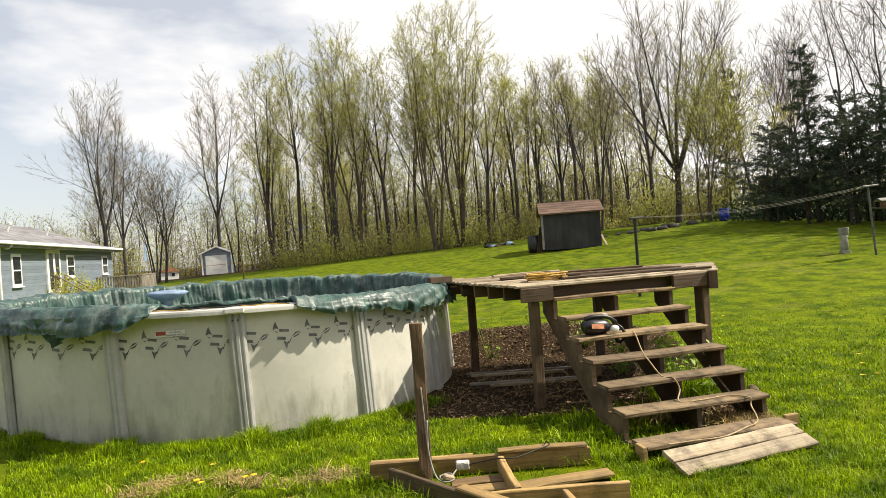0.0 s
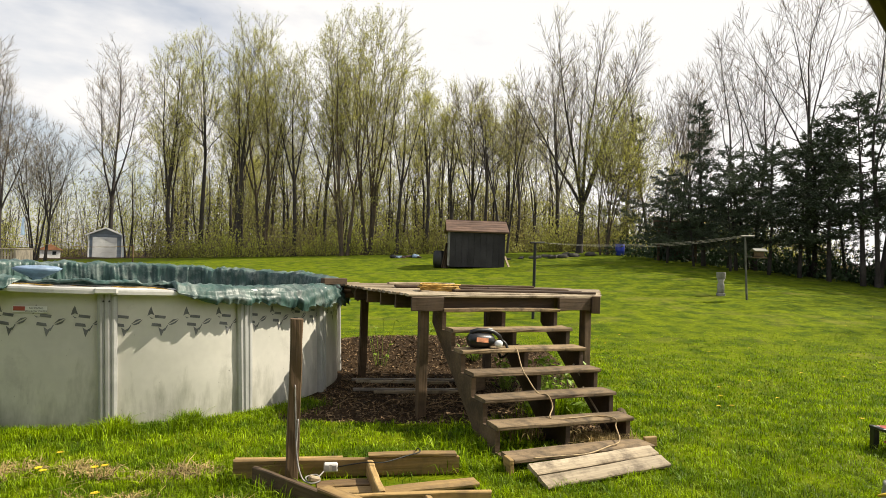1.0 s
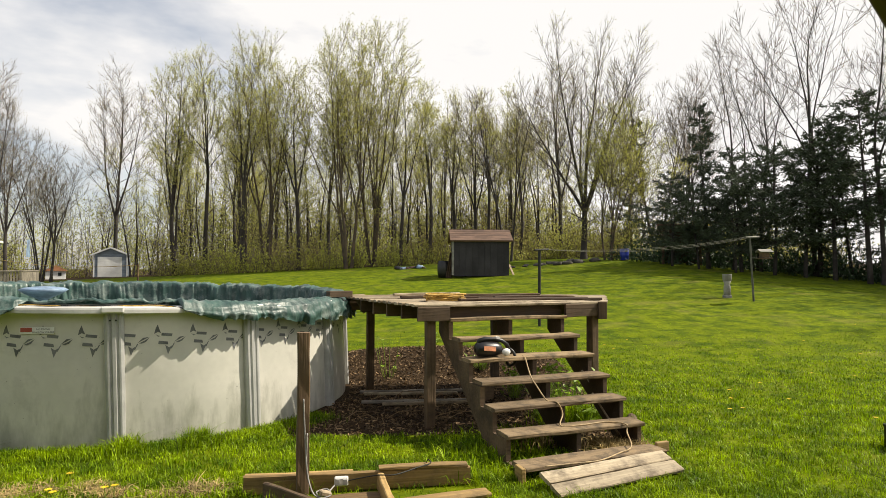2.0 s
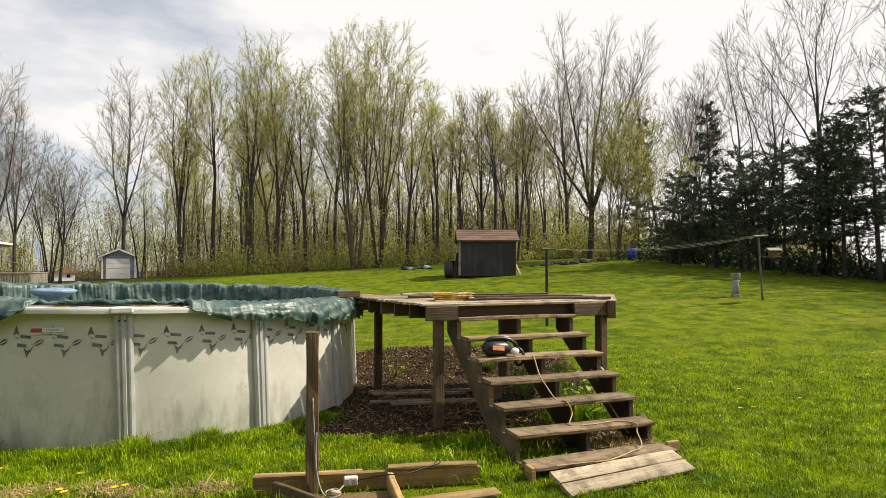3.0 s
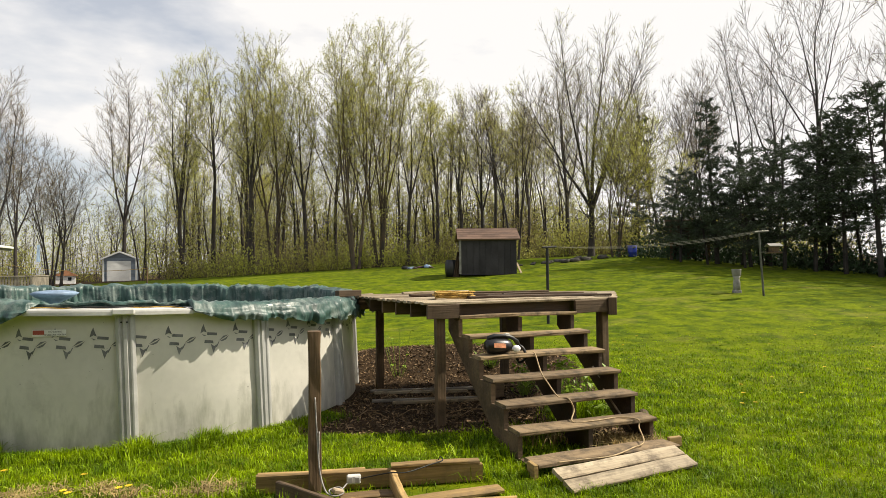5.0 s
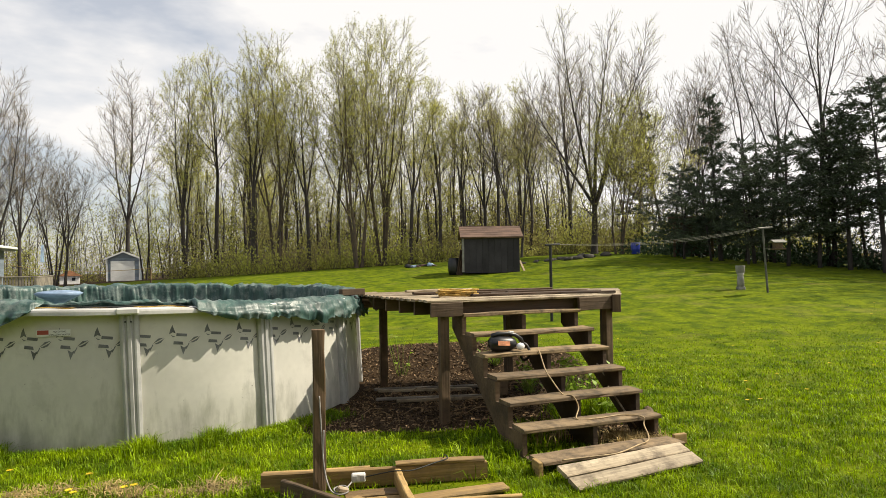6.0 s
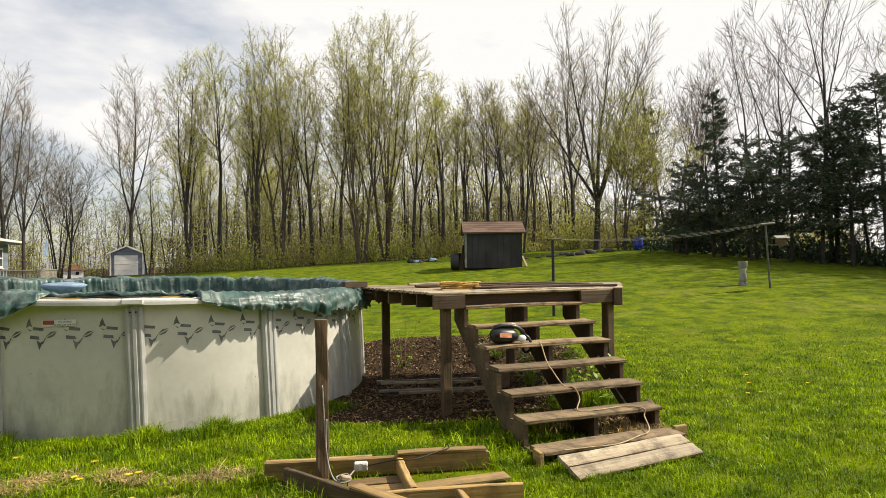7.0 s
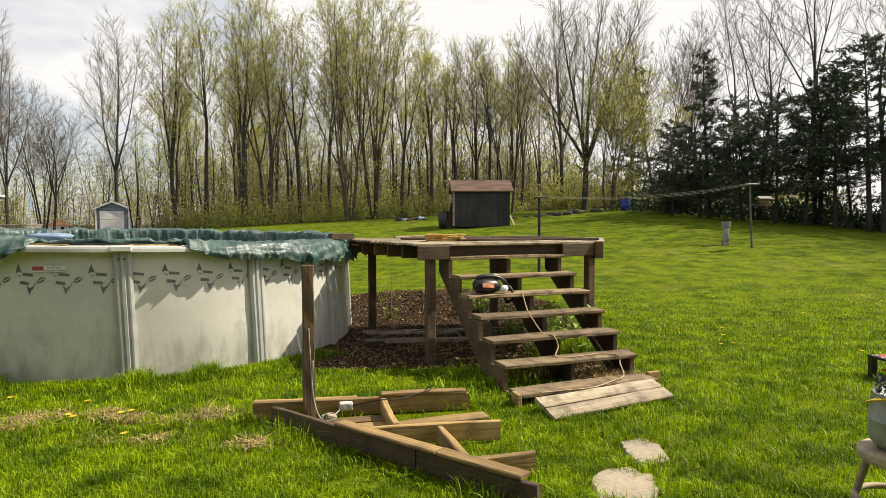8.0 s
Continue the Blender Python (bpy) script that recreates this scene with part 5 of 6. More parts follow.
def build_near_things():
    b = thing("garden_bench", "small bench with red slats and black riveted ends", "bench", pose(4.88, 6.15, gz(4.9, 6.15) - 0.02, 0, 0, 4)
                 @ Matrix.Diagonal((1, 1, 0.55, 1)))
    for k in range(3):
        part("slat", Shape().block((1.15, 0.11, 0.03), edge=0.006), M_RED, b, at=pose(0, -0.125 + 0.125 * k, 0.435))
    part("lower_slat", Shape().block((1.15, 0.09, 0.03), edge=0.006), M_RED, b, at=pose(0, 0, 0.23))
    for s in (-1, 1):
        end = part("end_frame", Shape().block((0.055, 0.40, 0.05), edge=0.008), M_BLACK, b, at=pose(s * 0.58, 0, 0.43))
        for y in (-1, 1):
            part("leg", Shape().block((0.06, 0.07, 0.43), edge=0.01), M_BLACK, b, at=pose(s * 0.58, y * 0.15, 0.21))
        for y in (-0.125, 0, 0.125):
            for x in (-0.018, 0.018):
                part("rivet", Shape().lathe([(0.012, 0), (0.012, 0.006), (0.004, 0.01)], None, 8), M_WHITE, end, at=pose(x, y, 0.026))
    # stool with a planter can
    sx, sy = 2.33, 3.15
    st = thing("round_stool", "round tan wooden stool with flaking paint", "stool", pose(sx, sy, gz(sx, sy)))
    part("seat", Shape().lathe([(0.14, 0.328), (0.185, 0.333), (0.195, 0.353), (0.195, 0.383), (0.18, 0.398), (0.02, 0.398)], None, 28), M_TAN, st, smooth=False)
    for k in range(4):
        a = math.radians(45 + 90 * k)
        part("leg", Shape().tube([(0.14 * math.cos(a), 0.14 * math.sin(a), 0.345), (0.23 * math.cos(a), 0.23 * math.sin(a), -0.01)], [0.02, 0.017], 10), M_TAN, st)
    ring = [(0.2 * math.cos(2 * math.pi * i / 28), 0.2 * math.sin(2 * math.pi * i / 28), 0.13) for i in range(29)]
    part("foot_ring", Shape().tube(ring, 0.017, 8, False), M_TAN, st, smooth=True)
    pl = thing("planter_can", "sage green enamel can planted with purple flowers", "planter", pose(sx, sy, gz(sx, sy) + 0.399))
    pl.scale = (0.92, 0.92, 0.80)
    part("can", Shape().lathe([(0.09, 0), (0.12, 0.005), (0.155, 0.05), (0.165, 0.10), (0.162, 0.18), (0.168, 0.185), (0.162, 0.192), (0.155, 0.3), (0.145, 0.345), (0.15, 0.355), (0.135, 0.355), (0.13, 0.31), (0.01, 0.31)], None, 28), M_SAGE, pl, smooth=True)
    part("handle", curve_tube([(-0.15, -0.02, 0.33), (-0.19, -0.03, 0.325), (-0.225, -0.03, 0.315), (-0.19, -0.06, 0.335), (-0.14, -0.07, 0.34)], 0.008), M_YELLOW, pl, "yellow wire handle", smooth=True)
    rnd = random.Random(3)
    fl, lf = Shape(), Shape()
    for i in range(170):
        a, r = rnd.uniform(0, 6.28), 0.14 * math.sqrt(rnd.random())
        c = Vector((r * math.cos(a), r * math.sin(a), 0.34 + rnd.uniform(0, 0.12)))
        m = Matrix.Translation(c) @ Euler((rnd.uniform(-1, 1), rnd.uniform(-1, 1), rnd.uniform(0, 6))).to_matrix().to_4x4()
        q = rnd.uniform(0.012, 0.022)
        (fl if i % 3 == 0 else lf).add([(-q, 0, 0), (0, -q * 0.7, q * 0.3), (q, 0, 0), (0, q * 0.7, q * 0.3)], [(0, 1, 2, 3)], m)
    part("flowers", fl, M_PURPLE, pl, "small purple flowers")
    part("foliage", lf, M_DARKLEAF, pl)
    # rusty fire bowl rim beside it
    bx, by = 2.62, 2.62
    rb = thing("rusty_stand", "rusty steel stand with a bent rim", "stand", pose(bx, by, gz(bx, by)))
    part("drum", Shape().lathe([(0.22, 0), (0.23, 0.3), (0.235, 0.6), (0.25, 0.62), (0.25, 0.65), (0.22, 0.65), (0.21, 0.3)], None, 24), M_RUST, rb, smooth=True)
    # eave of the porch behind the viewer; its edge runs slantwise
    e = thing("porch_roof", "dark brown underside of a porch roof corner", "roof", pose(1.31, 2.10, 2.6, 0, 0, 47))
    part("fascia", Shape().block((5.0, 0.04, 0.16), edge=0.01), M_WOOD_DARK, e, at=pose(-1.2, -0.02, 0.08))
    for k in range(9):
        part("soffit_board", Shape().block((5.0, 0.195, 0.02), edge=0.004), M_WOOD_DARK, e, at=pose(-1.2, -0.14 - 0.2 * k, 0.012))
    part("roof_sheet", Shape().block((5.1, 2.0, 0.05), edge=0.01), M_ROOF, e, at=pose(-1.2, -0.95, 0.19))
    part("post", Shape().block((0.12, 0.12, 2.65), edge=0.01), M_WOOD_DARK, e, at=pose(-0.6, -1.6, -1.3))


build_near_things()


def build_sky_blocker():
    """Unseen wall added behind the viewer to block sky light: siding boards on a core, under the porch roof."""
    w = thing("wall_south", "unseen brown-grey boarded wall added behind the viewer to block sky light", "wall", pose(-3.0, -2.9, 0), kind="structure")
    part("core", Shape().block((17.0, 0.16, 5.0), edge=0.01), M_SHED, w, at=pose(0, -0.12, 2.4))
    for k in range(24):
        part("siding_board", Shape().block((17.0, 0.03, 0.204), edge=0.006), M_WOOD, w, at=pose(0, 0, 0.1 + k * 0.2, -4, 0, 0))


build_sky_blocker()

# ---- trees ----


def branch_points(start, direction, length, n, rnd, bend=0.12, lift=0.1):
    pts, p, d = [start.copy()], start.copy(), direction.normalized()
    for i in range(n):
        d = (d + Vector((rnd.gauss(0, bend), rnd.gauss(0, bend), rnd.gauss(0, bend) + lift))).normalized()
        p = p + d * (length / n)
        pts.append(p.copy())
    return pts


def make_tree(seed, height, stems=1, fork=0.34, leaders=3, spread=0.30, side=10, reach=0.34, leaves=6000, leaf=0.05, leaf_mat=None, bark=None, thick=0.011,
              twigs=5, low=0, bend=0.05):
    """A spring tree: trunk that forks into rising leaders, side branches, fine twigs and loose small leaves. Returns a thing at the origin."""
    rnd = random.Random(seed)
    tr, tw, lv = Shape(), Shape(), Shape()
    tips = []

    def at(pts, s):
        x = s * (len(pts) - 1)
        i = min(int(x), len(pts) - 2)
        return pts[i].lerp(pts[i + 1], x - i), (pts[i + 1] - pts[i]).normalized()

    def turned(d, angle, az):
        """d tipped aside by angle, towards az about it."""
        o = d.orthogonal().normalized()
        o = o * math.cos(az) + d.cross(o) * math.sin(az)
        return (d * math.cos(angle) + o * math.sin(angle)).normalized()

    def twig(p, d, length):
        end = p + d * length + Vector((0, 0, 0.12 * length))
        mid = p + d * length * 0.5 + Vector((rnd.gauss(0, 0.04), rnd.gauss(0, 0.04), 0)) * length
        o = d.orthogonal().normalized()
        o = (o * math.cos(length * 40) + d.cross(o) * math.sin(length * 40)) * 0.011
        n0 = len(tw.v)
        tw.v += [tuple(p + o), tuple(p - o), tuple(mid + o * 0.8), tuple(mid - o * 0.8), tuple(end)]
        tw.f += [(n0, n0 + 1, n0 + 3, n0 + 2), (n0 + 2, n0 + 3, n0 + 4)]
        tips.extend((p.lerp(mid, 0.5), mid, mid.lerp(end, 0.5), end))

    def branch(p, d, length, r, depth, az0):
        n = 5 if depth else 7
        pts = branch_points(p, d, length, n, rnd, 0.09 if depth else bend, 0.05 if depth else 0.03)
        tr.tube(pts, [max(0.008, r * (1 - 0.93 * (i / n) ** 0.8)) for i in range(n + 1)], 3 if depth > 1 else 5, False)
        count = side if depth == 0 else 7
        if depth < 2:
            for k in range(count):
                s = 0.14 + 0.84 * (k + rnd.random()) / count
                q, dq = at(pts, s)
                dd = turned(dq, rnd.uniform(0.5, 1.05) * (1.12 - 0.42 * s), az0 + k * 2.4 + rnd.gauss(0, 0.5))
                dd = (dd + Vector((0, 0, 0.22))).normalized()
                share = reach * (1.05 - 0.72 * s) if depth == 0 else 0.5 * (1.1 - 0.5 * s)
                branch(q, dd, length * share * rnd.uniform(0.75, 1.2) + 0.2, max(0.010, r * (1 - 0.85 * s) * 0.42), depth + 1, rnd.uniform(0, 6.3))
        for _ in range(twigs if depth else twigs * 2):
            q, dq = at(pts, rnd.uniform(0.3, 1.0))
            twig(q, turned(dq, rnd.uniform(0.2, 0.8), rnd.uniform(0, 6.3)), rnd.uniform(0.3, 0.85) * height / 16)
        twig(pts[-1], (pts[-1] - pts[-2]).normalized(), 0.5)

    for st in range(stems):
        h = height * (1 if st == 0 else rnd.uniform(0.78, 0.98))
        az = 6.28 * st / stems + rnd.random()
        lean = Vector((rnd.gauss(0, 0.02), rnd.gauss(0, 0.02), 1)) if stems == 1 else Vector((0.13 * math.cos(az), 0.13 * math.sin(az), 1))
        base = Vector((0, 0, -0.15)) if stems == 1 else Vector((0.22 * math.cos(az), 0.22 * math.sin(az), -0.15))
        trunk = branch_points(base, lean, h * fork, 6, rnd, 0.03, 0.03)
        r0 = h * thick * (0.72 if stems > 1 else 1)
        tr.tube(trunk, [r0 * (1.4 if i == 0 else 1.08 - 0.05 * i) for i in range(7)], 9, False)
        top, d = trunk[-1], (trunk[-1] - trunk[-2]).normalized()
        turn = rnd.uniform(0, 6.3)
        for k in range(leaders):
            tip = 0.05 if k == 0 else spread * rnd.uniform(0.7, 1.2)
            dd = turned(d, tip, turn + 6.28 * k / max(1, leaders - 1))
            branch(top - d * (0.0 if k == 0 else h * fork * 0.12 * rnd.random()), dd, h * (1 - fork) * (0.97 if k == 0 else rnd.uniform(0.74, 0.95)), r0 * (0.72 if k == 0 else 0.58), 0, rnd.uniform(0, 6.3))
        for k in range(low):
            q, dq = at(trunk, rnd.uniform(0.35, 0.95))
            branch(q, turned(dq, rnd.uniform(0.7, 1.2), rnd.uniform(0, 6.3)), h * rnd.uniform(0.10, 0.2), r0 * 0.22, 1, 0.0)
    g2 = np.random.default_rng(seed)
    pick = np.array(tips)[g2.integers(0, len(tips), leaves)] + g2.normal(0, 0.09, (leaves, 3))
    u, w = g2.normal(0, 1, (leaves, 3)), g2.normal(0, 1, (leaves, 3))
    size = leaf * g2.uniform(0.6, 1.3, (leaves, 1))
    u = u / np.linalg.norm(u, axis=1, keepdims=True) * size
    w = w / np.linalg.norm(w, axis=1, keepdims=True) * size * 0.75
    co = np.stack([pick - u, pick + u * 0.6 - w, pick + u + w * 0.6], 1).reshape(-1, 3)
    lv.v, lv.f = co.tolist(), np.arange(leaves * 3).reshape(-1, 3).tolist()
    e = thing("tree", "tree", "tree")
    part("trunk", tr, bark or M_BARK, e, smooth=True)
    tagged(part("fine_branching", tw, M_TWIG, e), kind="stuff")
    tagged(part("leaves", lv, leaf_mat or M_LEAF, e), kind="stuff")
    return e


def make_pine(seed, height, first=0.16, reach=0.24, count=58, droop=-0.1, ragged=0.3, power=0.8):
    """An evergreen: straight trunk, spreading boughs with side sprays, clumped needles. Boughs are of uneven length, with gaps."""
    rnd = random.Random(seed)
    tr = Shape()
    trunk = branch_points(Vector((0, 0, -0.15)), Vector((rnd.gauss(0, 0.03), rnd.gauss(0, 0.03), 1)), height, 10, rnd, 0.02, 0.02)
    tr.tube(trunk, [max(0.02, height * 0.014 * (1 - 0.93 * i / 10)) for i in range(11)], 8)
    for k in range(5):                                  # dead snags under the crown
        q = trunk[1].lerp(trunk[2], rnd.random())
        az = rnd.uniform(0, 6.3)
        tr.tube([q, q + Vector((math.cos(az), math.sin(az), rnd.uniform(-0.2, 0.3))) * rnd.uniform(0.4, 1.2)], [0.02, 0.006], 4, False)
    seeds = []
    for k in range(count):
        s = first + (0.985 - first) * (k / count) ** 0.9
        i = min(9, int(s * 10))
        p = trunk[i].lerp(trunk[i + 1], s * 10 - i)
        az = k * 2.4 + rnd.gauss(0, 0.5)
        L = height * reach * (1.02 - s) ** power * rnd.uniform(1 - ragged * 1.6, 1 + ragged) + 0.22
        br = branch_points(p, Vector((math.cos(az), math.sin(az), rnd.gauss(0.16, 0.16) + droop * (1 - s))), L, 5, rnd, 0.10, 0.06)
        tr.tube(br, [0.03, 0.026, 0.02, 0.016, 0.012, 0.008], 4, False)
        sprays = [br]
        for _ in range(int(3 + L * 2.5)):
            t = rnd.uniform(0.25, 0.95) * 5
            j = min(4, int(t))
            q = br[j].lerp(br[j + 1], t - j)
            sgn = rnd.choice((-1, 1))
            dd = Vector((math.cos(az + sgn * 0.9), math.sin(az + sgn * 0.9), rnd.gauss(0.1, 0.2)))
            sp = branch_points(q, dd, L * rnd.uniform(0.2, 0.42), 3, rnd, 0.1, 0.06)
            tr.tube(sp, [0.012, 0.01, 0.008, 0.005], 3, False)
            sprays.append(sp)
        for pts in sprays:
            n = len(pts) - 1
            for _ in range(int(12 + 18 * (pts[-1] - pts[0]).length)):
                t = rnd.uniform(0.2, 1.0) * n
                j = min(n - 1, int(t))
                q = pts[j].lerp(pts[j + 1], t - j)
                d = (pts[j + 1] - pts[j]).normalized()
                seeds.append((*q, *d))
    g2 = np.random.default_rng(seed)
    sd = np.array(seeds)
    q, d = sd[:, :3] + g2.normal(0, 0.055, (len(sd), 3)), sd[:, 3:] + g2.normal(0, 0.55, (len(sd), 3))
    d /= np.linalg.norm(d, axis=1, keepdims=True)
    o = np.cross(d, g2.normal(0, 1, d.shape))
    o /= np.linalg.norm(o, axis=1, keepdims=True)
    l, w = g2.uniform(0.12, 0.25, (len(sd), 1)), g2.uniform(0.025, 0.05, (len(sd), 1))
    co = np.stack([q - o * w, q + d * l, q + d * l * 0.25 + o * w], 1).reshape(-1, 3)
    nd = Shape()
    nd.v, nd.f = co.tolist(), np.arange(len(co)).reshape(-1, 3).tolist()
    e = thing("pine_tree", "pine", "tree")
    part("trunk", tr, M_BARK_DARK, e, smooth=True)
    tagged(part("needles", nd, M_PINE, e), kind="stuff")
    return e


KINDS = {
    "slim": lambda: make_tree(11, 16, 1, 0.34, 3, 0.22, 12, 0.36, 11000, 0.048, M_LEAF, M_BARK_DARK, 0.0105, 3, 2),
    "slim2": lambda: make_tree(12, 16, 1, 0.42, 3, 0.26, 10, 0.42, 8500, 0.048, M_LEAF, M_BARK_DARK, 0.0100, 3, 2),
    "leafy": lambda: make_tree(13, 16, 3, 0.28, 3, 0.22, 8, 0.40, 20000, 0.050, M_LEAF, M_BARK, 0.0105, 2, 2),
    "bare": lambda: make_tree(14, 16, 1, 0.32, 4, 0.26, 12, 0.44, 4500, 0.036, M_BUD, M_BARK_DARK, 0.0105, 4, 1),
    "bare2": lambda: make_tree(15, 16, 2, 0.34, 3, 0.22, 9, 0.42, 4500, 0.036, M_BUD, M_BARK_DARK, 0.0095, 3, 1),
    "broad": lambda: make_tree(16, 16, 1, 0.22, 6, 0.46, 12, 0.40, 7000, 0.038, M_LEAF, M_BARK_DARK, 0.0140, 3, 4, 0.05),
    "sparse": lambda: make_tree(24, 16, 2, 0.38, 2, 0.34, 7, 0.46, 900, 0.034, M_BUD, M_BARK_DARK, 0.0105, 2, 1, 0.07),
    "thin": lambda: make_tree(17, 12, 1, 0.46, 2, 0.20, 5, 0.34, 2800, 0.050, M_LEAF, M_BARK_DARK, 0.0085, 1, 2),
    "thin2": lambda: make_tree(18, 12, 2, 0.40, 1, 0.2, 6, 0.32, 2100, 0.048, M_LEAF, M_BARK_DARK, 0.0085, 1, 2),
    "willow": lambda: make_tree(19, 9, 3, 0.22, 3, 0.34, 8, 0.44, 15000, 0.042, M_LEAF_BRIGHT, M_BARK, 0.0110, 2, 3),
    "pine": lambda: make_pine(21, 9.0, 0.27, 0.32, 42, -0.02, 0.5, 0.5),
    "pine2": lambda: make_pine(22, 9.0, 0.16, 0.40, 38, 0.02, 0.5, 0.45),
    "spruce": lambda: make_pine(23, 12.0, 0.14, 0.17, 66, -0.3, 0.4),
}
BASE_H = {"slim": 16, "slim2": 16, "leafy": 16, "bare": 16, "bare2": 16, "broad": 16, "sparse": 16, "thin": 12, "thin2": 12, "willow": 9, "pine": 9, "pine2": 9, "spruce": 12}
LABELS = {
    "slim": "tall slim woodland tree in thin yellow-green spring leaf", "slim2": "tall dark-trunked woodland tree with sparse new leaves",
    "leafy": "tall several-stemmed tree in fresh yellow-green leaf", "bare": "tall bare tree with fine upright twigs",
    "bare2": "tall two-stemmed bare tree with reddish buds", "broad": "large spreading bare tree with heavy dark limbs",
    "sparse": "tall bare tree with few open dark limbs", "thin": "thin young woodland tree with few leaves", "thin2": "thin twin-stemmed woodland sapling",
    "willow": "small tree in bright yellow-green spring leaf", "pine": "dark evergreen pine with ragged drooping branches",
    "pine2": "dark evergreen pine with open spreading branches", "spruce": "tall narrow dark spruce behind bare trees"}
made = {}


def plant(kind, x, y, h, turn, group):
    k = h / BASE_H[kind]
    m = pose(x, y, gz(x, y), 0, 0, turn)
    if kind not in made:
        ob = KINDS[kind]()
        ob.matrix_basis = m
        ob.scale = (k ** 0.9, k ** 0.9, k)
        made[kind] = ob
    else:
        made[kind].scale = (k ** 0.9, k ** 0.9, k)
        ob = copy_thing(made[kind], m)
    ob.scale = (k ** 0.9, k ** 0.9, k)
    tagged(ob, LABELS[kind], "tree", group)
    return ob


# main trees: kind, x, y, height
EDGE_WEST = [
    ("thin2", -43.5, 60, 11.0),
    ("bare", -40.1, 55, 9.8),
    ("bare2", -36.8, 58, 9.8),
    ("bare", -34.4, 50, 13.2),
    ("bare2", -31.9, 60, 8.4),
    ("bare", -30.2, 42, 14.6),
    ("bare2", -28.4, 45, 10.0),
    ("bare", -26.8, 43.5, 8.6),
    ("bare", -29.9, 58, 18.6),
    ("thin2", -24.4, 50, 10.3),
    ("slim2", -22.6, 53, 12.6),
    ("slim", -19.8, 47, 15.6),
    ("slim2", -17.6, 47, 15.9),
    ("slim", -15.9, 49, 13.9),
    ("slim2", -14.2, 45, 15.4),
    ("leafy", -12.7, 46, 16.4),
    ("slim2", -10.2, 45, 13.7),
    ("slim", -8.6, 48, 14.0),
]
EDGE_EAST = [
    ("leafy", -6.4, 43, 15.4),
    ("leafy", -4.9, 44.5, 16.2),
    ("slim2", -2.9, 44, 12.4),
    ("slim", -1.0, 46, 13.2),
    ("slim2", 0.9, 45, 11.5),
    ("bare", 2.3, 45, 12.0),
    ("slim2", 3.2, 44, 11.3),
    ("bare2", 4.4, 42, 11.5),
    ("slim", 5.6, 46, 11.2),
    ("broad", 8.9, 40, 14.6),
    ("bare", 8.2, 44, 13.8),
    ("willow", 9.7, 37, 9.0),
    ("willow", 11.4, 37.5, 7.4),
    ("bare2", 13.9, 41, 12.6),
    ("bare2", 16.0, 42, 12.0),
    ("bare", 18.4, 46, 10.6),
    ("sparse", 15.3, 31, 12.0),
    ("sparse", 17.2, 29, 13.6),
    ("sparse", 17.0, 34, 10.9),
    ("sparse", 18.1, 26, 12.1),
    ("sparse", 20.9, 29, 11.8),
]
PINES = [
    ("spruce", 13.9, 48, 10.8),
    ("pine2", 11.4, 31.5, 4.4),
    ("spruce", 13.0, 31, 8.5),
    ("pine2", 13.9, 29.5, 5.9),
    ("pine2", 14.9, 28.5, 6.0),
    ("pine", 16.0, 28, 6.5),
    ("pine", 16.7, 27, 7.2),
    ("pine", 17.5, 26, 8.2),
    ("pine2", 12.2, 30.2, 4.2),
    ("pine2", 13.2, 28.6, 3.9),
    ("pine2", 14.2, 31, 5.2),
    ("pine", 15.3, 30.5, 5.6),
    ("pine", 17.6, 30, 6.4),
    ("pine2", 18.4, 28.5, 5.6),
    ("pine2", 12.3, 33.5, 5.0),
]
for group, rows in (("trees at the wood's edge", EDGE_WEST), ("trees at the wood's edge", EDGE_EAST), ("pines", PINES)):
    for i, (kind, x, y, h) in enumerate(rows):
        first_scale = made[kind].scale.copy() if kind in made else None
        plant(kind, x, y, h, i * 67 % 360, group)
        if first_scale is not None:
            made[kind].scale = first_scale

# pines carried on along the garden's side, out of view, to shade the lawn
for i, (x, y, h) in enumerate(((19.3, 25.0, 8.5), (21.6, 21.6, 8.2), (23.4, 23.5, 8.8), (22.2, 27.0, 8.5), (23.0, 18.6, 8.0), (25.6, 20.0, 9.0))):
    first_scale = made["pine"].scale.copy()
    plant("pine", x, y, h, i * 77, "pines")
    made["pine"].scale = first_scale

# taller unseen trees added as shadow casters for the far lawn
for i, (kind, x, y, h) in enumerate((("bare2", 20.6, 23.4, 13.0), ("pine", 22.6, 25.6, 11.0), ("bare", 23.6, 20.8, 14.0), ("pine", 24.5, 29.0, 11.0), ("bare2", 22.0, 18.0, 12.0))):
    first_scale = made[kind].scale.copy()
    plant(kind, x, y, h, i * 53, "pines" if kind == "pine" else "trees at the garden's side")
    made[kind].scale = first_scale

# the wood behind
rnd = random.Random(31)
for i in range(76):
    x = -33 + 43 * (i + rnd.random()) / 76
    y = 46 + rnd.random() * 22 - max(0, x - 3) * 0.25 + (14 if x < -21 else 0)
    kind = rnd.choice(["thin", "thin2", "thin", "thin2", "thin", "thin2", "slim2"])
    first_scale = made[kind].scale.copy() if kind in made else None
    plant(kind, x, y, rnd.uniform(9, 13.5), rnd.uniform(0, 360), "trees in the wood")
    if first_scale is not None:
        made[kind].scale = first_scale


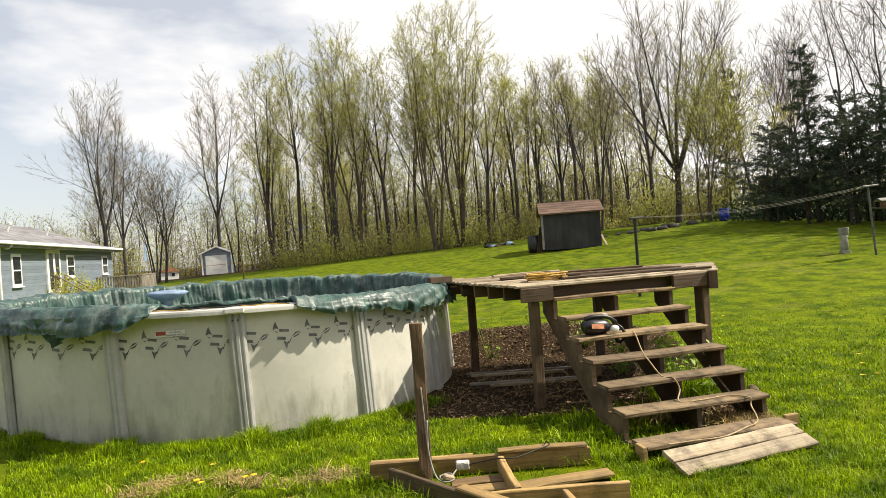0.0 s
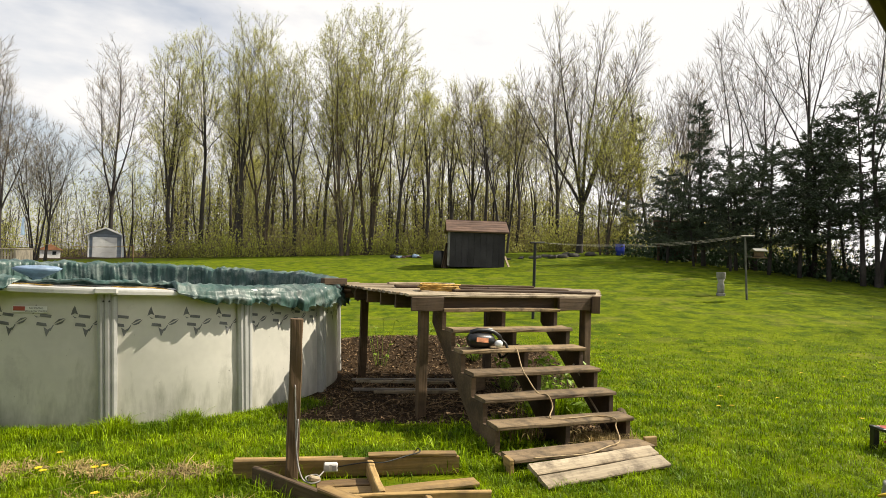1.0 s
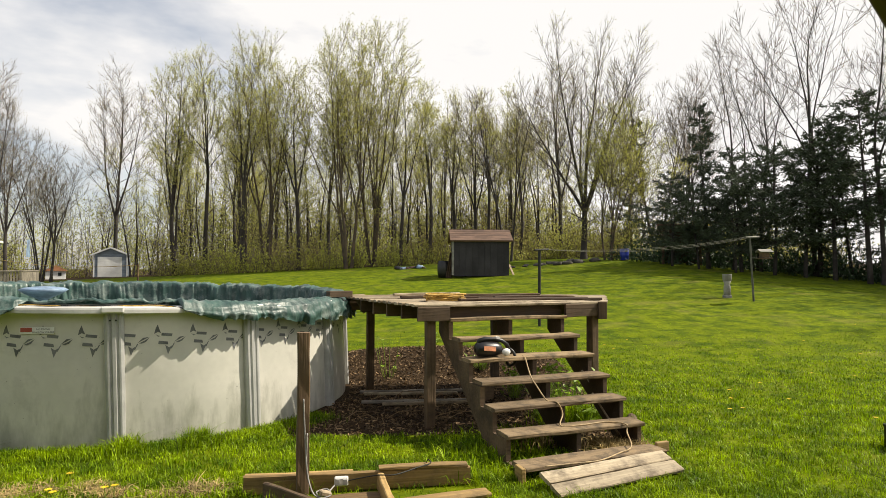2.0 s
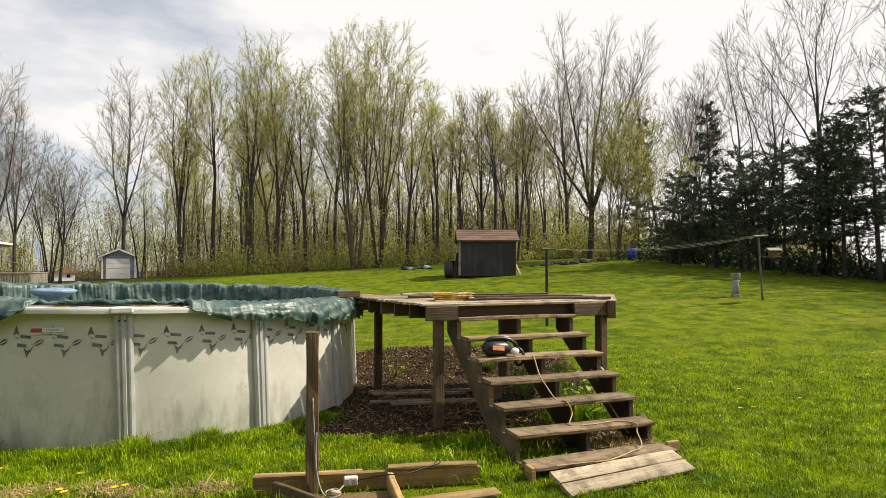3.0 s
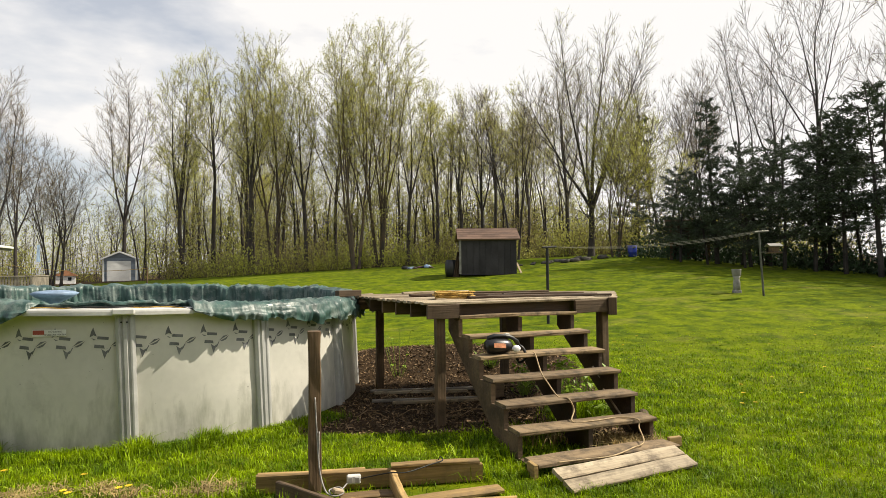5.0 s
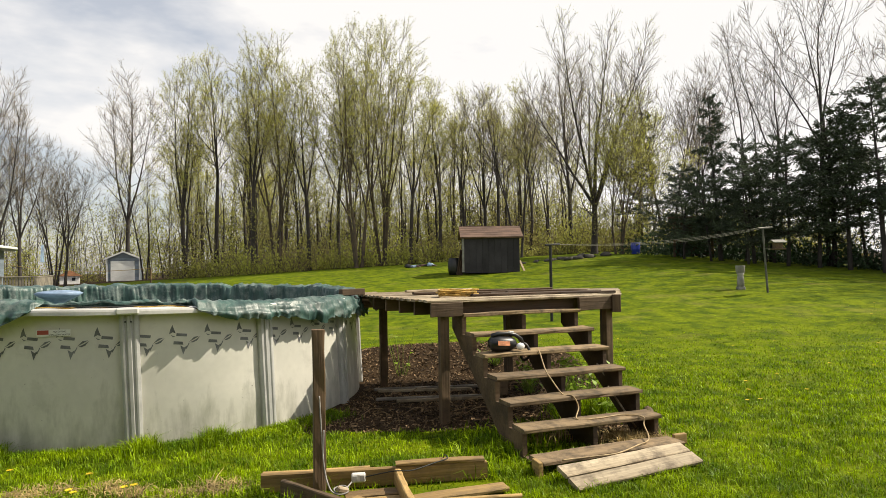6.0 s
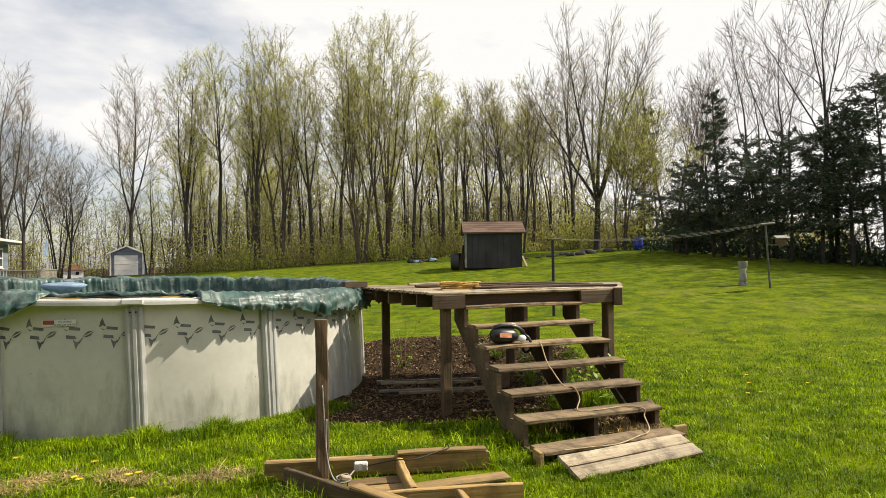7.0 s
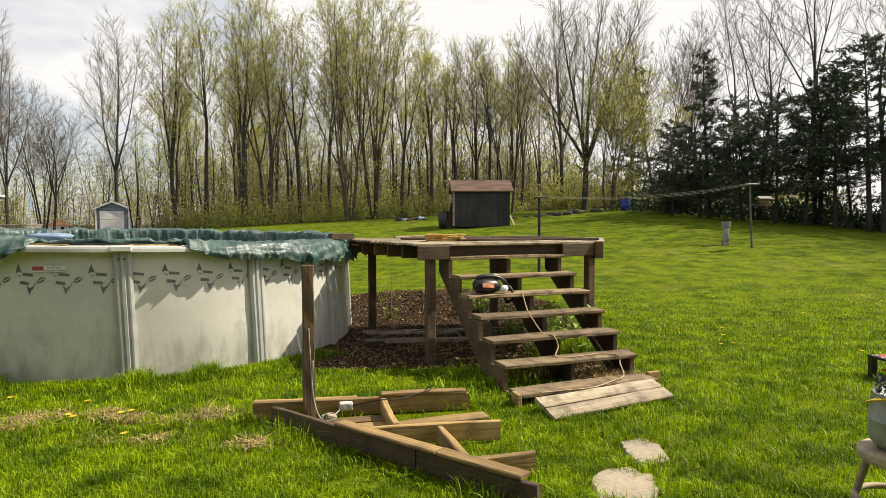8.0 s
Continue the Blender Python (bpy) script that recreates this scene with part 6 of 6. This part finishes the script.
def build_undergrowth():
    rnd = random.Random(41)
    st, lv = Shape(), Shape()
    for i in range(1000):
        x = -40 + 66 * rnd.random()
        y = 43.5 + 0.03 * x - 0.14 * max(0, x) + rnd.random() ** 1.6 * 14 + max(0, -x - 14) * 0.35
        if -38 < x < -21 and y < 60:
            continue
        z = gz(x, y)
        h = rnd.uniform(0.5, 2.2) * (1.3 if rnd.random() < 0.2 else 1)
        w = rnd.uniform(0.35, 0.9)
        for _ in range(6):
            p = Vector((x + rnd.gauss(0, w * 0.3), y + rnd.gauss(0, w * 0.3), z - 0.05))
            pts = branch_points(p, Vector((rnd.gauss(0, 0.3), rnd.gauss(0, 0.3), 1)), h * rnd.uniform(0.7, 1.5), 3, rnd, 0.15, 0.05)
            st.tube(pts, [0.014, 0.012, 0.009, 0.005], 3, False)
        for _ in range(90):
            q = Vector((x + rnd.gauss(0, w * 0.6), y + rnd.gauss(0, w * 0.6), z + abs(rnd.gauss(0.35, 0.45)) * h))
            s = rnd.uniform(0.05, 0.11)
            m = Euler((rnd.uniform(0, 6.3), rnd.uniform(0, 6.3), rnd.uniform(0, 6.3))).to_matrix()
            n0 = len(lv.v)
            lv.v += [tuple(q + m @ Vector(a)) for a in ((-s, -s * 0.5, 0), (s, -s * 0.2, 0), (0, s * 0.7, 0))]
            lv.f.append((n0, n0 + 1, n0 + 2))
    e = thing("undergrowth", "tangled brown and green brush at the wood's edge", "brush", kind="stuff")
    part("stems", st, M_TWIG, e)
    part("leaves", lv, M_BRUSH, e)
    st, lv = Shape(), Shape()
    for i in range(1900):
        x = -66 + 98 * rnd.random()
        y = 58 + rnd.random() * 22 - max(0, x) * 0.35
        if (x < -24 or x > 14) and rnd.random() < 0.55:
            continue
        z = gz(x, y)
        h = rnd.uniform(2.5, 8.5) * (0.6 if x > 12 else 1)
        pts = branch_points(Vector((x, y, z - 0.1)), Vector((rnd.gauss(0, 0.08), rnd.gauss(0, 0.08), 1)), h, 3, rnd, 0.06, 0.05)
        st.tube(pts, [0.032, 0.026, 0.02, 0.01], 3, False)
        for _ in range(5):
            k = rnd.randint(1, 2)
            p = pts[k].lerp(pts[k + 1], rnd.random())
            d = Vector((rnd.gauss(0, 0.6), rnd.gauss(0, 0.6), 1)).normalized() * rnd.uniform(0.8, 2.0)
            st.tube([p, p + d], [0.02, 0.01], 3, False)
        for _ in range(125):
            q = Vector((x + rnd.gauss(0, 0.9), y + rnd.gauss(0, 0.9), z + rnd.uniform(0.1, 1.05) * h))
            s = rnd.uniform(0.06, 0.12)
            m = Euler((rnd.uniform(0, 6.3), rnd.uniform(0, 6.3), rnd.uniform(0, 6.3))).to_matrix()
            n0 = len(lv.v)
            lv.v += [tuple(q + m @ Vector(a)) for a in ((-s, -s * 0.5, 0), (s, -s * 0.2, 0), (0, s * 0.7, 0))]
            lv.f.append((n0, n0 + 1, n0 + 2))
    e = thing("far_thicket", "dense brown and green saplings deep in the wood", "woods", kind="stuff")
    part("stems", st, M_BARK_DARK, e)
    part("leaves", lv, M_BRUSH, e)
    # brush under the pines; its dark leaf colour also stands for the shade
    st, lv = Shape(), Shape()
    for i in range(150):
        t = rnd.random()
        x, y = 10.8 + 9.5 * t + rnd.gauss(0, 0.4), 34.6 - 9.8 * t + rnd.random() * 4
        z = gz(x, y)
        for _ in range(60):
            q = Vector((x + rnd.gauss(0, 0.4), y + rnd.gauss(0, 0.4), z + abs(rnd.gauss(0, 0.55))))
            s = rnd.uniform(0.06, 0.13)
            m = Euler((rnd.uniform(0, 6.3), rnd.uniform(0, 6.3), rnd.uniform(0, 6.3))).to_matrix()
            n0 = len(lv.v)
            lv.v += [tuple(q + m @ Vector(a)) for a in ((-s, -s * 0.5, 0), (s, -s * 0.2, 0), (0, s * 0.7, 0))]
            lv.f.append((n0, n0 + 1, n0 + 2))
    tagged(part("pine_brush", lv, M_DARKLEAF), "low brush under the pines, coloured dark for the shade there", "brush", kind="stuff")
    # shrubs by the house
    for k, (x, y, r, mat) in enumerate(((-21.6, 26.6, 1.1, M_LEAF_BRIGHT), (-22.8, 30.0, 0.8, M_LEAF_BRIGHT))):
        s, l = Shape(), Shape()
        z = gz(x, y)
        for _ in range(40):
            pts = branch_points(Vector((rnd.gauss(0, 0.15), rnd.gauss(0, 0.15), -0.05)), Vector((rnd.gauss(0, 0.6), rnd.gauss(0, 0.6), 1)), r * rnd.uniform(1.0, 2.0), 4, rnd, 0.2, 0.05)
            s.tube(pts, [0.02, 0.016, 0.012, 0.009, 0.005], 3, False)
            for p in pts[1:]:
                for _ in range(9):
                    q = p + Vector((rnd.gauss(0, 0.15), rnd.gauss(0, 0.15), rnd.gauss(0, 0.15)))
                    m = Euler((rnd.uniform(0, 6.3), rnd.uniform(0, 6.3), 0)).to_matrix()
                    n0 = len(l.v)
                    l.v += [tuple(q + m @ Vector(a)) for a in ((-0.07, 0, 0), (0, -0.035, 0), (0.07, 0, 0), (0, 0.035, 0))]
                    l.f.append((n0, n0 + 1, n0 + 2, n0 + 3))
        b = thing("shrub", "rounded yellow-green shrub by the house", "shrub", at_ground(x, y), "shrubs by the house")
        part("stems", s, M_TWIG, b)
        part("leaves", l, mat, b)


build_undergrowth()

# ---- grass, weeds, mulch ----


def grass_sheet(name, label, x, y, h, w, mat, lean=0.5, seed=1):
    """Curved blades: two quads' worth of triangles each."""
    g = np.random.default_rng(seed)
    n = len(x)
    z = rise(x, y)
    a = g.uniform(0, 2 * np.pi, n)
    ln = np.abs(g.normal(0, lean, n)) * h
    dx, dy = np.cos(a), np.sin(a)
    b = a + np.pi / 2 + g.normal(0, 0.5, n)
    wx, wy = np.cos(b) * w, np.sin(b) * w
    P = np.empty((n, 5, 3))
    P[:, 0] = np.stack([x - wx, y - wy, z - 0.01], 1)
    P[:, 1] = np.stack([x + wx, y + wy, z - 0.01], 1)
    mx, my, mz = x + dx * ln * 0.35, y + dy * ln * 0.35, z + h * 0.6
    P[:, 2] = np.stack([mx + wx * 0.8, my + wy * 0.8, mz], 1)
    P[:, 3] = np.stack([mx - wx * 0.8, my - wy * 0.8, mz], 1)
    P[:, 4] = np.stack([x + dx * ln, y + dy * ln, z + h * (1 - 0.25 * np.minimum(1, ln / h))], 1)
    k = np.arange(n)[:, None] * 5
    quads = k + np.array([[0, 1, 2, 3]])
    tris = k + np.array([[3, 2, 4]])
    me = bpy.data.meshes.new(name)
    me.vertices.add(n * 5)
    me.vertices.foreach_set("co", P.ravel())
    me.loops.add(n * 7)
    me.polygons.add(n * 2)
    loops = np.concatenate([quads, tris], 1).ravel()
    me.loops.foreach_set("vertex_index", loops.astype(np.int32))
    starts = (np.arange(n)[:, None] * 7 + np.array([[0, 4]])).ravel()
    me.polygons.foreach_set("loop_start", starts.astype(np.int32))
    me.materials.append(mat)
    me.update(calc_edges=True)
    me.validate()
    return tagged(new(name, me), label, "grass", kind="stuff")


def lawn_points(n, seed):
    """Points over the lawn, thinning out with distance."""
    g = np.random.default_rng(seed)
    u = g.random(n)
    y = 2.7 * (32 / 2.7) ** (u ** 1.0)
    x = g.uniform(-1, 1, n) * (0.80 * y + 0.8)
    keep = (np.hypot(x - PX, y - PY) > PR + 0.05) & (earth_share(x, y) < 0.3 + 0.35 * g.random(n))
    inside = (y > 4.80 - 0.803 * (x + 1.3)) & (y < 4.93 + 0.158 * (x + 1.5)) & (y > 4.26 + 0.175 * (x + 0.62)) & (x < 0.32)
    keep &= ~inside | (g.random(n) < 0.08)
    for sx, sy, r in ((1.36, 4.21, 0.17), (1.06, 3.63, 0.21), (0.81, 2.99, 0.21)):
        keep &= np.hypot(x - sx, y - sy) > r * g.uniform(0.8, 1.1, n)
    return x[keep], y[keep]


g = np.random.default_rng(9)
x, y = lawn_points(620000, 1)
patch = 0.5 * np.sin(x * 2.1 + 1.3 * np.sin(y * 1.7)) * np.sin(y * 2.3 + 1.1 * np.sin(x * 1.3))
size = np.clip(y / 5.5, 0.8, 4)
tuft = np.sin(x * 17 + 2.5 * np.sin(y * 9)) * np.sin(y * 15 + 2.2 * np.sin(x * 7))
thin = (g.random(len(x)) < 0.72 + 0.28 * tuft * np.clip(1.8 - y / 6, 0, 1)) & (g.random(len(x)) < np.clip(1.9 - y / 9.5, 0.0, 1))
x, y, patch, tuft, size = x[thin], y[thin], patch[thin], tuft[thin], size[thin]
h = 0.80 * (0.045 + 0.026 * patch + 0.028 * tuft + 0.03 * g.random(len(x))) * g.uniform(0.6, 1.35, len(x)) * np.clip(1.2 - 0.055 * y, 0.35, 1) * np.clip((18 - y) / 7.5, 0.12, 1)
gx, gy = g.uniform(-9, 11, 90000), g.uniform(-4, 11, 90000)
ok = (np.hypot(gx - PX, gy - PY) > PR + 1.2) & (earth_share(gx, gy) < 0.2) & (np.abs(gx) > 0.80 * gy + 0.6)
gx, gy = gx[ok], gy[ok]
x, y = np.concatenate([x, gx]), np.concatenate([y, gy])
size = np.concatenate([size, np.full(len(gx), 2.0)])
h = np.concatenate([h, g.uniform(0.03, 0.085, len(gx))])
grass_sheet("lawn_grass", "uneven sunlit green lawn grass", x, y, h, 0.0034 * size, M_GRASS, 0.95, 2)
# long grass along the pool wall and round the timber frame
phi = g.uniform(radians(-150), radians(-25), 16000)
rr = PR + 0.06 + np.abs(g.normal(0, 0.16, len(phi)))
x, y = PX + rr * np.cos(phi), PY + rr * np.sin(phi)
x2, y2 = g.uniform(-1.75, 0.7, 9000), g.uniform(3.1, 5.4, 9000)
t = (x2 + 1.4) / 1.95
near = np.abs(y2 - (4.86 - 1.5 * t)) + 0.06
keep = (near < 0.32) & (y2 < 4.82 - 1.5 * t)
keep2 = (y2 > 5.02 + 0.157 * (x2 + 0.6)) & (y2 < 5.35)
x, y = np.concatenate([x, x2[keep], x2[keep2]]), np.concatenate([y, y2[keep], y2[keep2]])
grass_sheet("long_grass", "long unmown grass along the pool wall", x, y, g.uniform(0.03, 0.09, len(x)) * (1 + 1.1 * (np.sin(x * 7) * np.sin(x * 2.7 + 1) > 0.45)), 0.0035, M_GRASS, 0.9, 6)


# dry mown clippings on the grass
sx0 = np.concatenate([g.uniform(-3.4, -1.5, 3000), g.normal(-1.36, 0.11, 520), g.normal(-2.2, 0.16, 400), g.normal(-3.3, 0.2, 500)])
sy0 = np.concatenate([4.99 + 0.07 * np.sin(sx0[:3000] * 6) + g.normal(0, 0.07, 3000), g.normal(4.36, 0.05, 520), g.normal(4.45, 0.06, 400), g.normal(4.75, 0.08, 500)])
some = np.sin(sx0 * 9) + g.normal(0, 0.6, len(sx0)) > -0.2
sx0, sy0 = sx0[some], sy0[some]
grass_sheet("dry_clippings", "dry straw-coloured clippings on the lawn", sx0, sy0, g.uniform(0.02, 0.06, len(sx0)), 0.006, M_STRAW, 2.2, 8)


for nm, label, mat, cx, cy, sx1, sy1, count, lo, hi in (
        ("dry_tuft", "clump of dead straw-coloured grass under the stairs", M_STRAW, 1.62, 6.12, 0.14, 0.10, 1100, 0.05, 0.17),
        ("dry_tuft", "clump of dead straw-coloured grass under the stairs", M_STRAW, 0.78, 6.38, 0.12, 0.12, 600, 0.05, 0.16),
        ("green_tuft", "tuft of fresh grass under the stairs", M_GRASS, 0.72, 6.36, 0.14, 0.12, 400, 0.08, 0.22),
        ("green_tuft", "tuft of fresh grass under the stairs", M_GRASS, 1.48, 7.25, 0.22, 0.16, 700, 0.12, 0.34),
        ("green_tuft", "tuft of fresh grass beside the stairs", M_GRASS, 0.34, 6.05, 0.16, 0.25, 900, 0.06, 0.16)):
    grass_sheet(nm, label, g.normal(cx, sx1, count), g.normal(cy, sy1, count), g.uniform(lo, hi, count), 0.005, mat, 0.9, count)


def scatter_mulch():
    rnd = random.Random(51)
    s = Shape()
    n = 0
    while n < 14000:
        x, y = rnd.uniform(-2.0, 2.6), rnd.uniform(6.2, 12.0)
        if float(earth_share(x, y)) < 0.35 + 0.3 * rnd.random() or math.hypot(x - PX, y - PY) < PR + 0.04:
            continue
        n += 1
        q = Vector((x, y, gz(x, y) + rnd.uniform(0.0, 0.018)))
        l, w = rnd.uniform(0.008, 0.034), rnd.uniform(0.004, 0.012)
        m = Matrix.Translation(q) @ Euler((rnd.gauss(0, 0.5), rnd.gauss(0, 0.5), rnd.uniform(0, 6.3))).to_matrix().to_4x4()
        s.add([(-l, -w, 0), (l * 0.8, -w * 0.7, 0.004), (l, w, 0), (-l * 0.7, w * 0.9, 0.006)], [(0, 1, 2, 3)], m)
    for _ in range(60):
        x, y = rnd.uniform(-1.2, 1.6), rnd.uniform(6.7, 9.5)
        a = rnd.uniform(0, 3.1)
        q = Vector((x, y, gz(x, y) + 0.02))
        d = Vector((math.cos(a), math.sin(a), 0)) * rnd.uniform(0.1, 0.3)
        s.tube([q - d, q + Vector((0, 0, rnd.uniform(0, 0.05))), q + d], 0.005, 4)
    tagged(part("mulch", s, M_MULCH), "brown bark mulch and dead leaves on bare earth", "mulch", kind="stuff")


scatter_mulch()


def build_weeds():
    rnd = random.Random(61)
    spots = [(1.35, 7.7, 0.6, 60), (1.5, 7.4, 0.55, 44), (1.15, 7.2, 0.3, 20), (0.95, 8.6, 0.5, 40), (1.6, 7.0, 0.35, 24), (0.6, 9.9, 0.4, 40), (-0.2, 11.4, 0.5, 30), (-0.8, 9.6, 0.7, 10)]
    for x, y, h, n in spots:
        s = Shape()
        w = thing("weed", "leafy green weed growing on bare earth", "weed", at_ground(x, y), "weeds by the stairs")
        for _ in range(n):
            a = rnd.uniform(0, 6.28)
            b = Vector((rnd.gauss(0, 0.12), rnd.gauss(0, 0.12), rnd.uniform(0.05, h)))
            l, wd = rnd.uniform(0.06, 0.13), rnd.uniform(0.025, 0.05)
            m = Matrix.Translation(b) @ Euler((rnd.gauss(0, 0.4), rnd.gauss(-0.3, 0.4), a)).to_matrix().to_4x4()
            s.add([(0, 0, 0), (l * 0.4, -wd, 0.01), (l, 0, -0.01), (l * 0.4, wd, 0.01)], [(0, 1, 2, 3)], m)
            s.tube([(b.x * 0.3, b.y * 0.3, -0.02), tuple(b)], 0.003, 3, False)
        part("leaves", s, M_WEED, w)


build_weeds()


def build_dandelions():
    rnd = random.Random(71)
    d = thing("dandelion", "yellow dandelion flower in the grass", "flower", group="dandelions")
    part("stem", Shape().tube([(0, 0, -0.02), (0.004, 0, 0.05), (0.0, 0.003, 0.105)], 0.003, 5), M_WEED, d)
    s = Shape()
    for k in range(26):
        a = k * 2.399
        r = 0.004 + 0.019 * math.sqrt(k / 26)
        s.add([(0, 0, 0.108), (r * 1.2 * math.cos(a - 0.2), r * 1.2 * math.sin(a - 0.2), 0.116 - r * 0.2), (r * 1.4 * math.cos(a), r * 1.4 * math.sin(a), 0.118 - r * 0.25), (r * 1.2 * math.cos(a + 0.2), r * 1.2 * math.sin(a + 0.2), 0.116 - r * 0.2)], [(0, 1, 2, 3)])
    part("head", s, M_YELLOW, d)
    spots = [(-2.85, 4.75), (-2.79, 4.70), (-2.47, 4.80), (-2.42, 4.84), (-3.6, 5.2), (-2.2, 4.3), (-2.9, 5.1)] + [(rnd.uniform(3.0, 12), rnd.uniform(5.5, 16)) for _ in range(34)]
    for i, (x, y) in enumerate(spots):
        m = at_ground(x, y, rnd.uniform(0, 360))
        if i == 0:
            d.matrix_basis = m
        else:
            copy_thing(d, m)


build_dandelions()
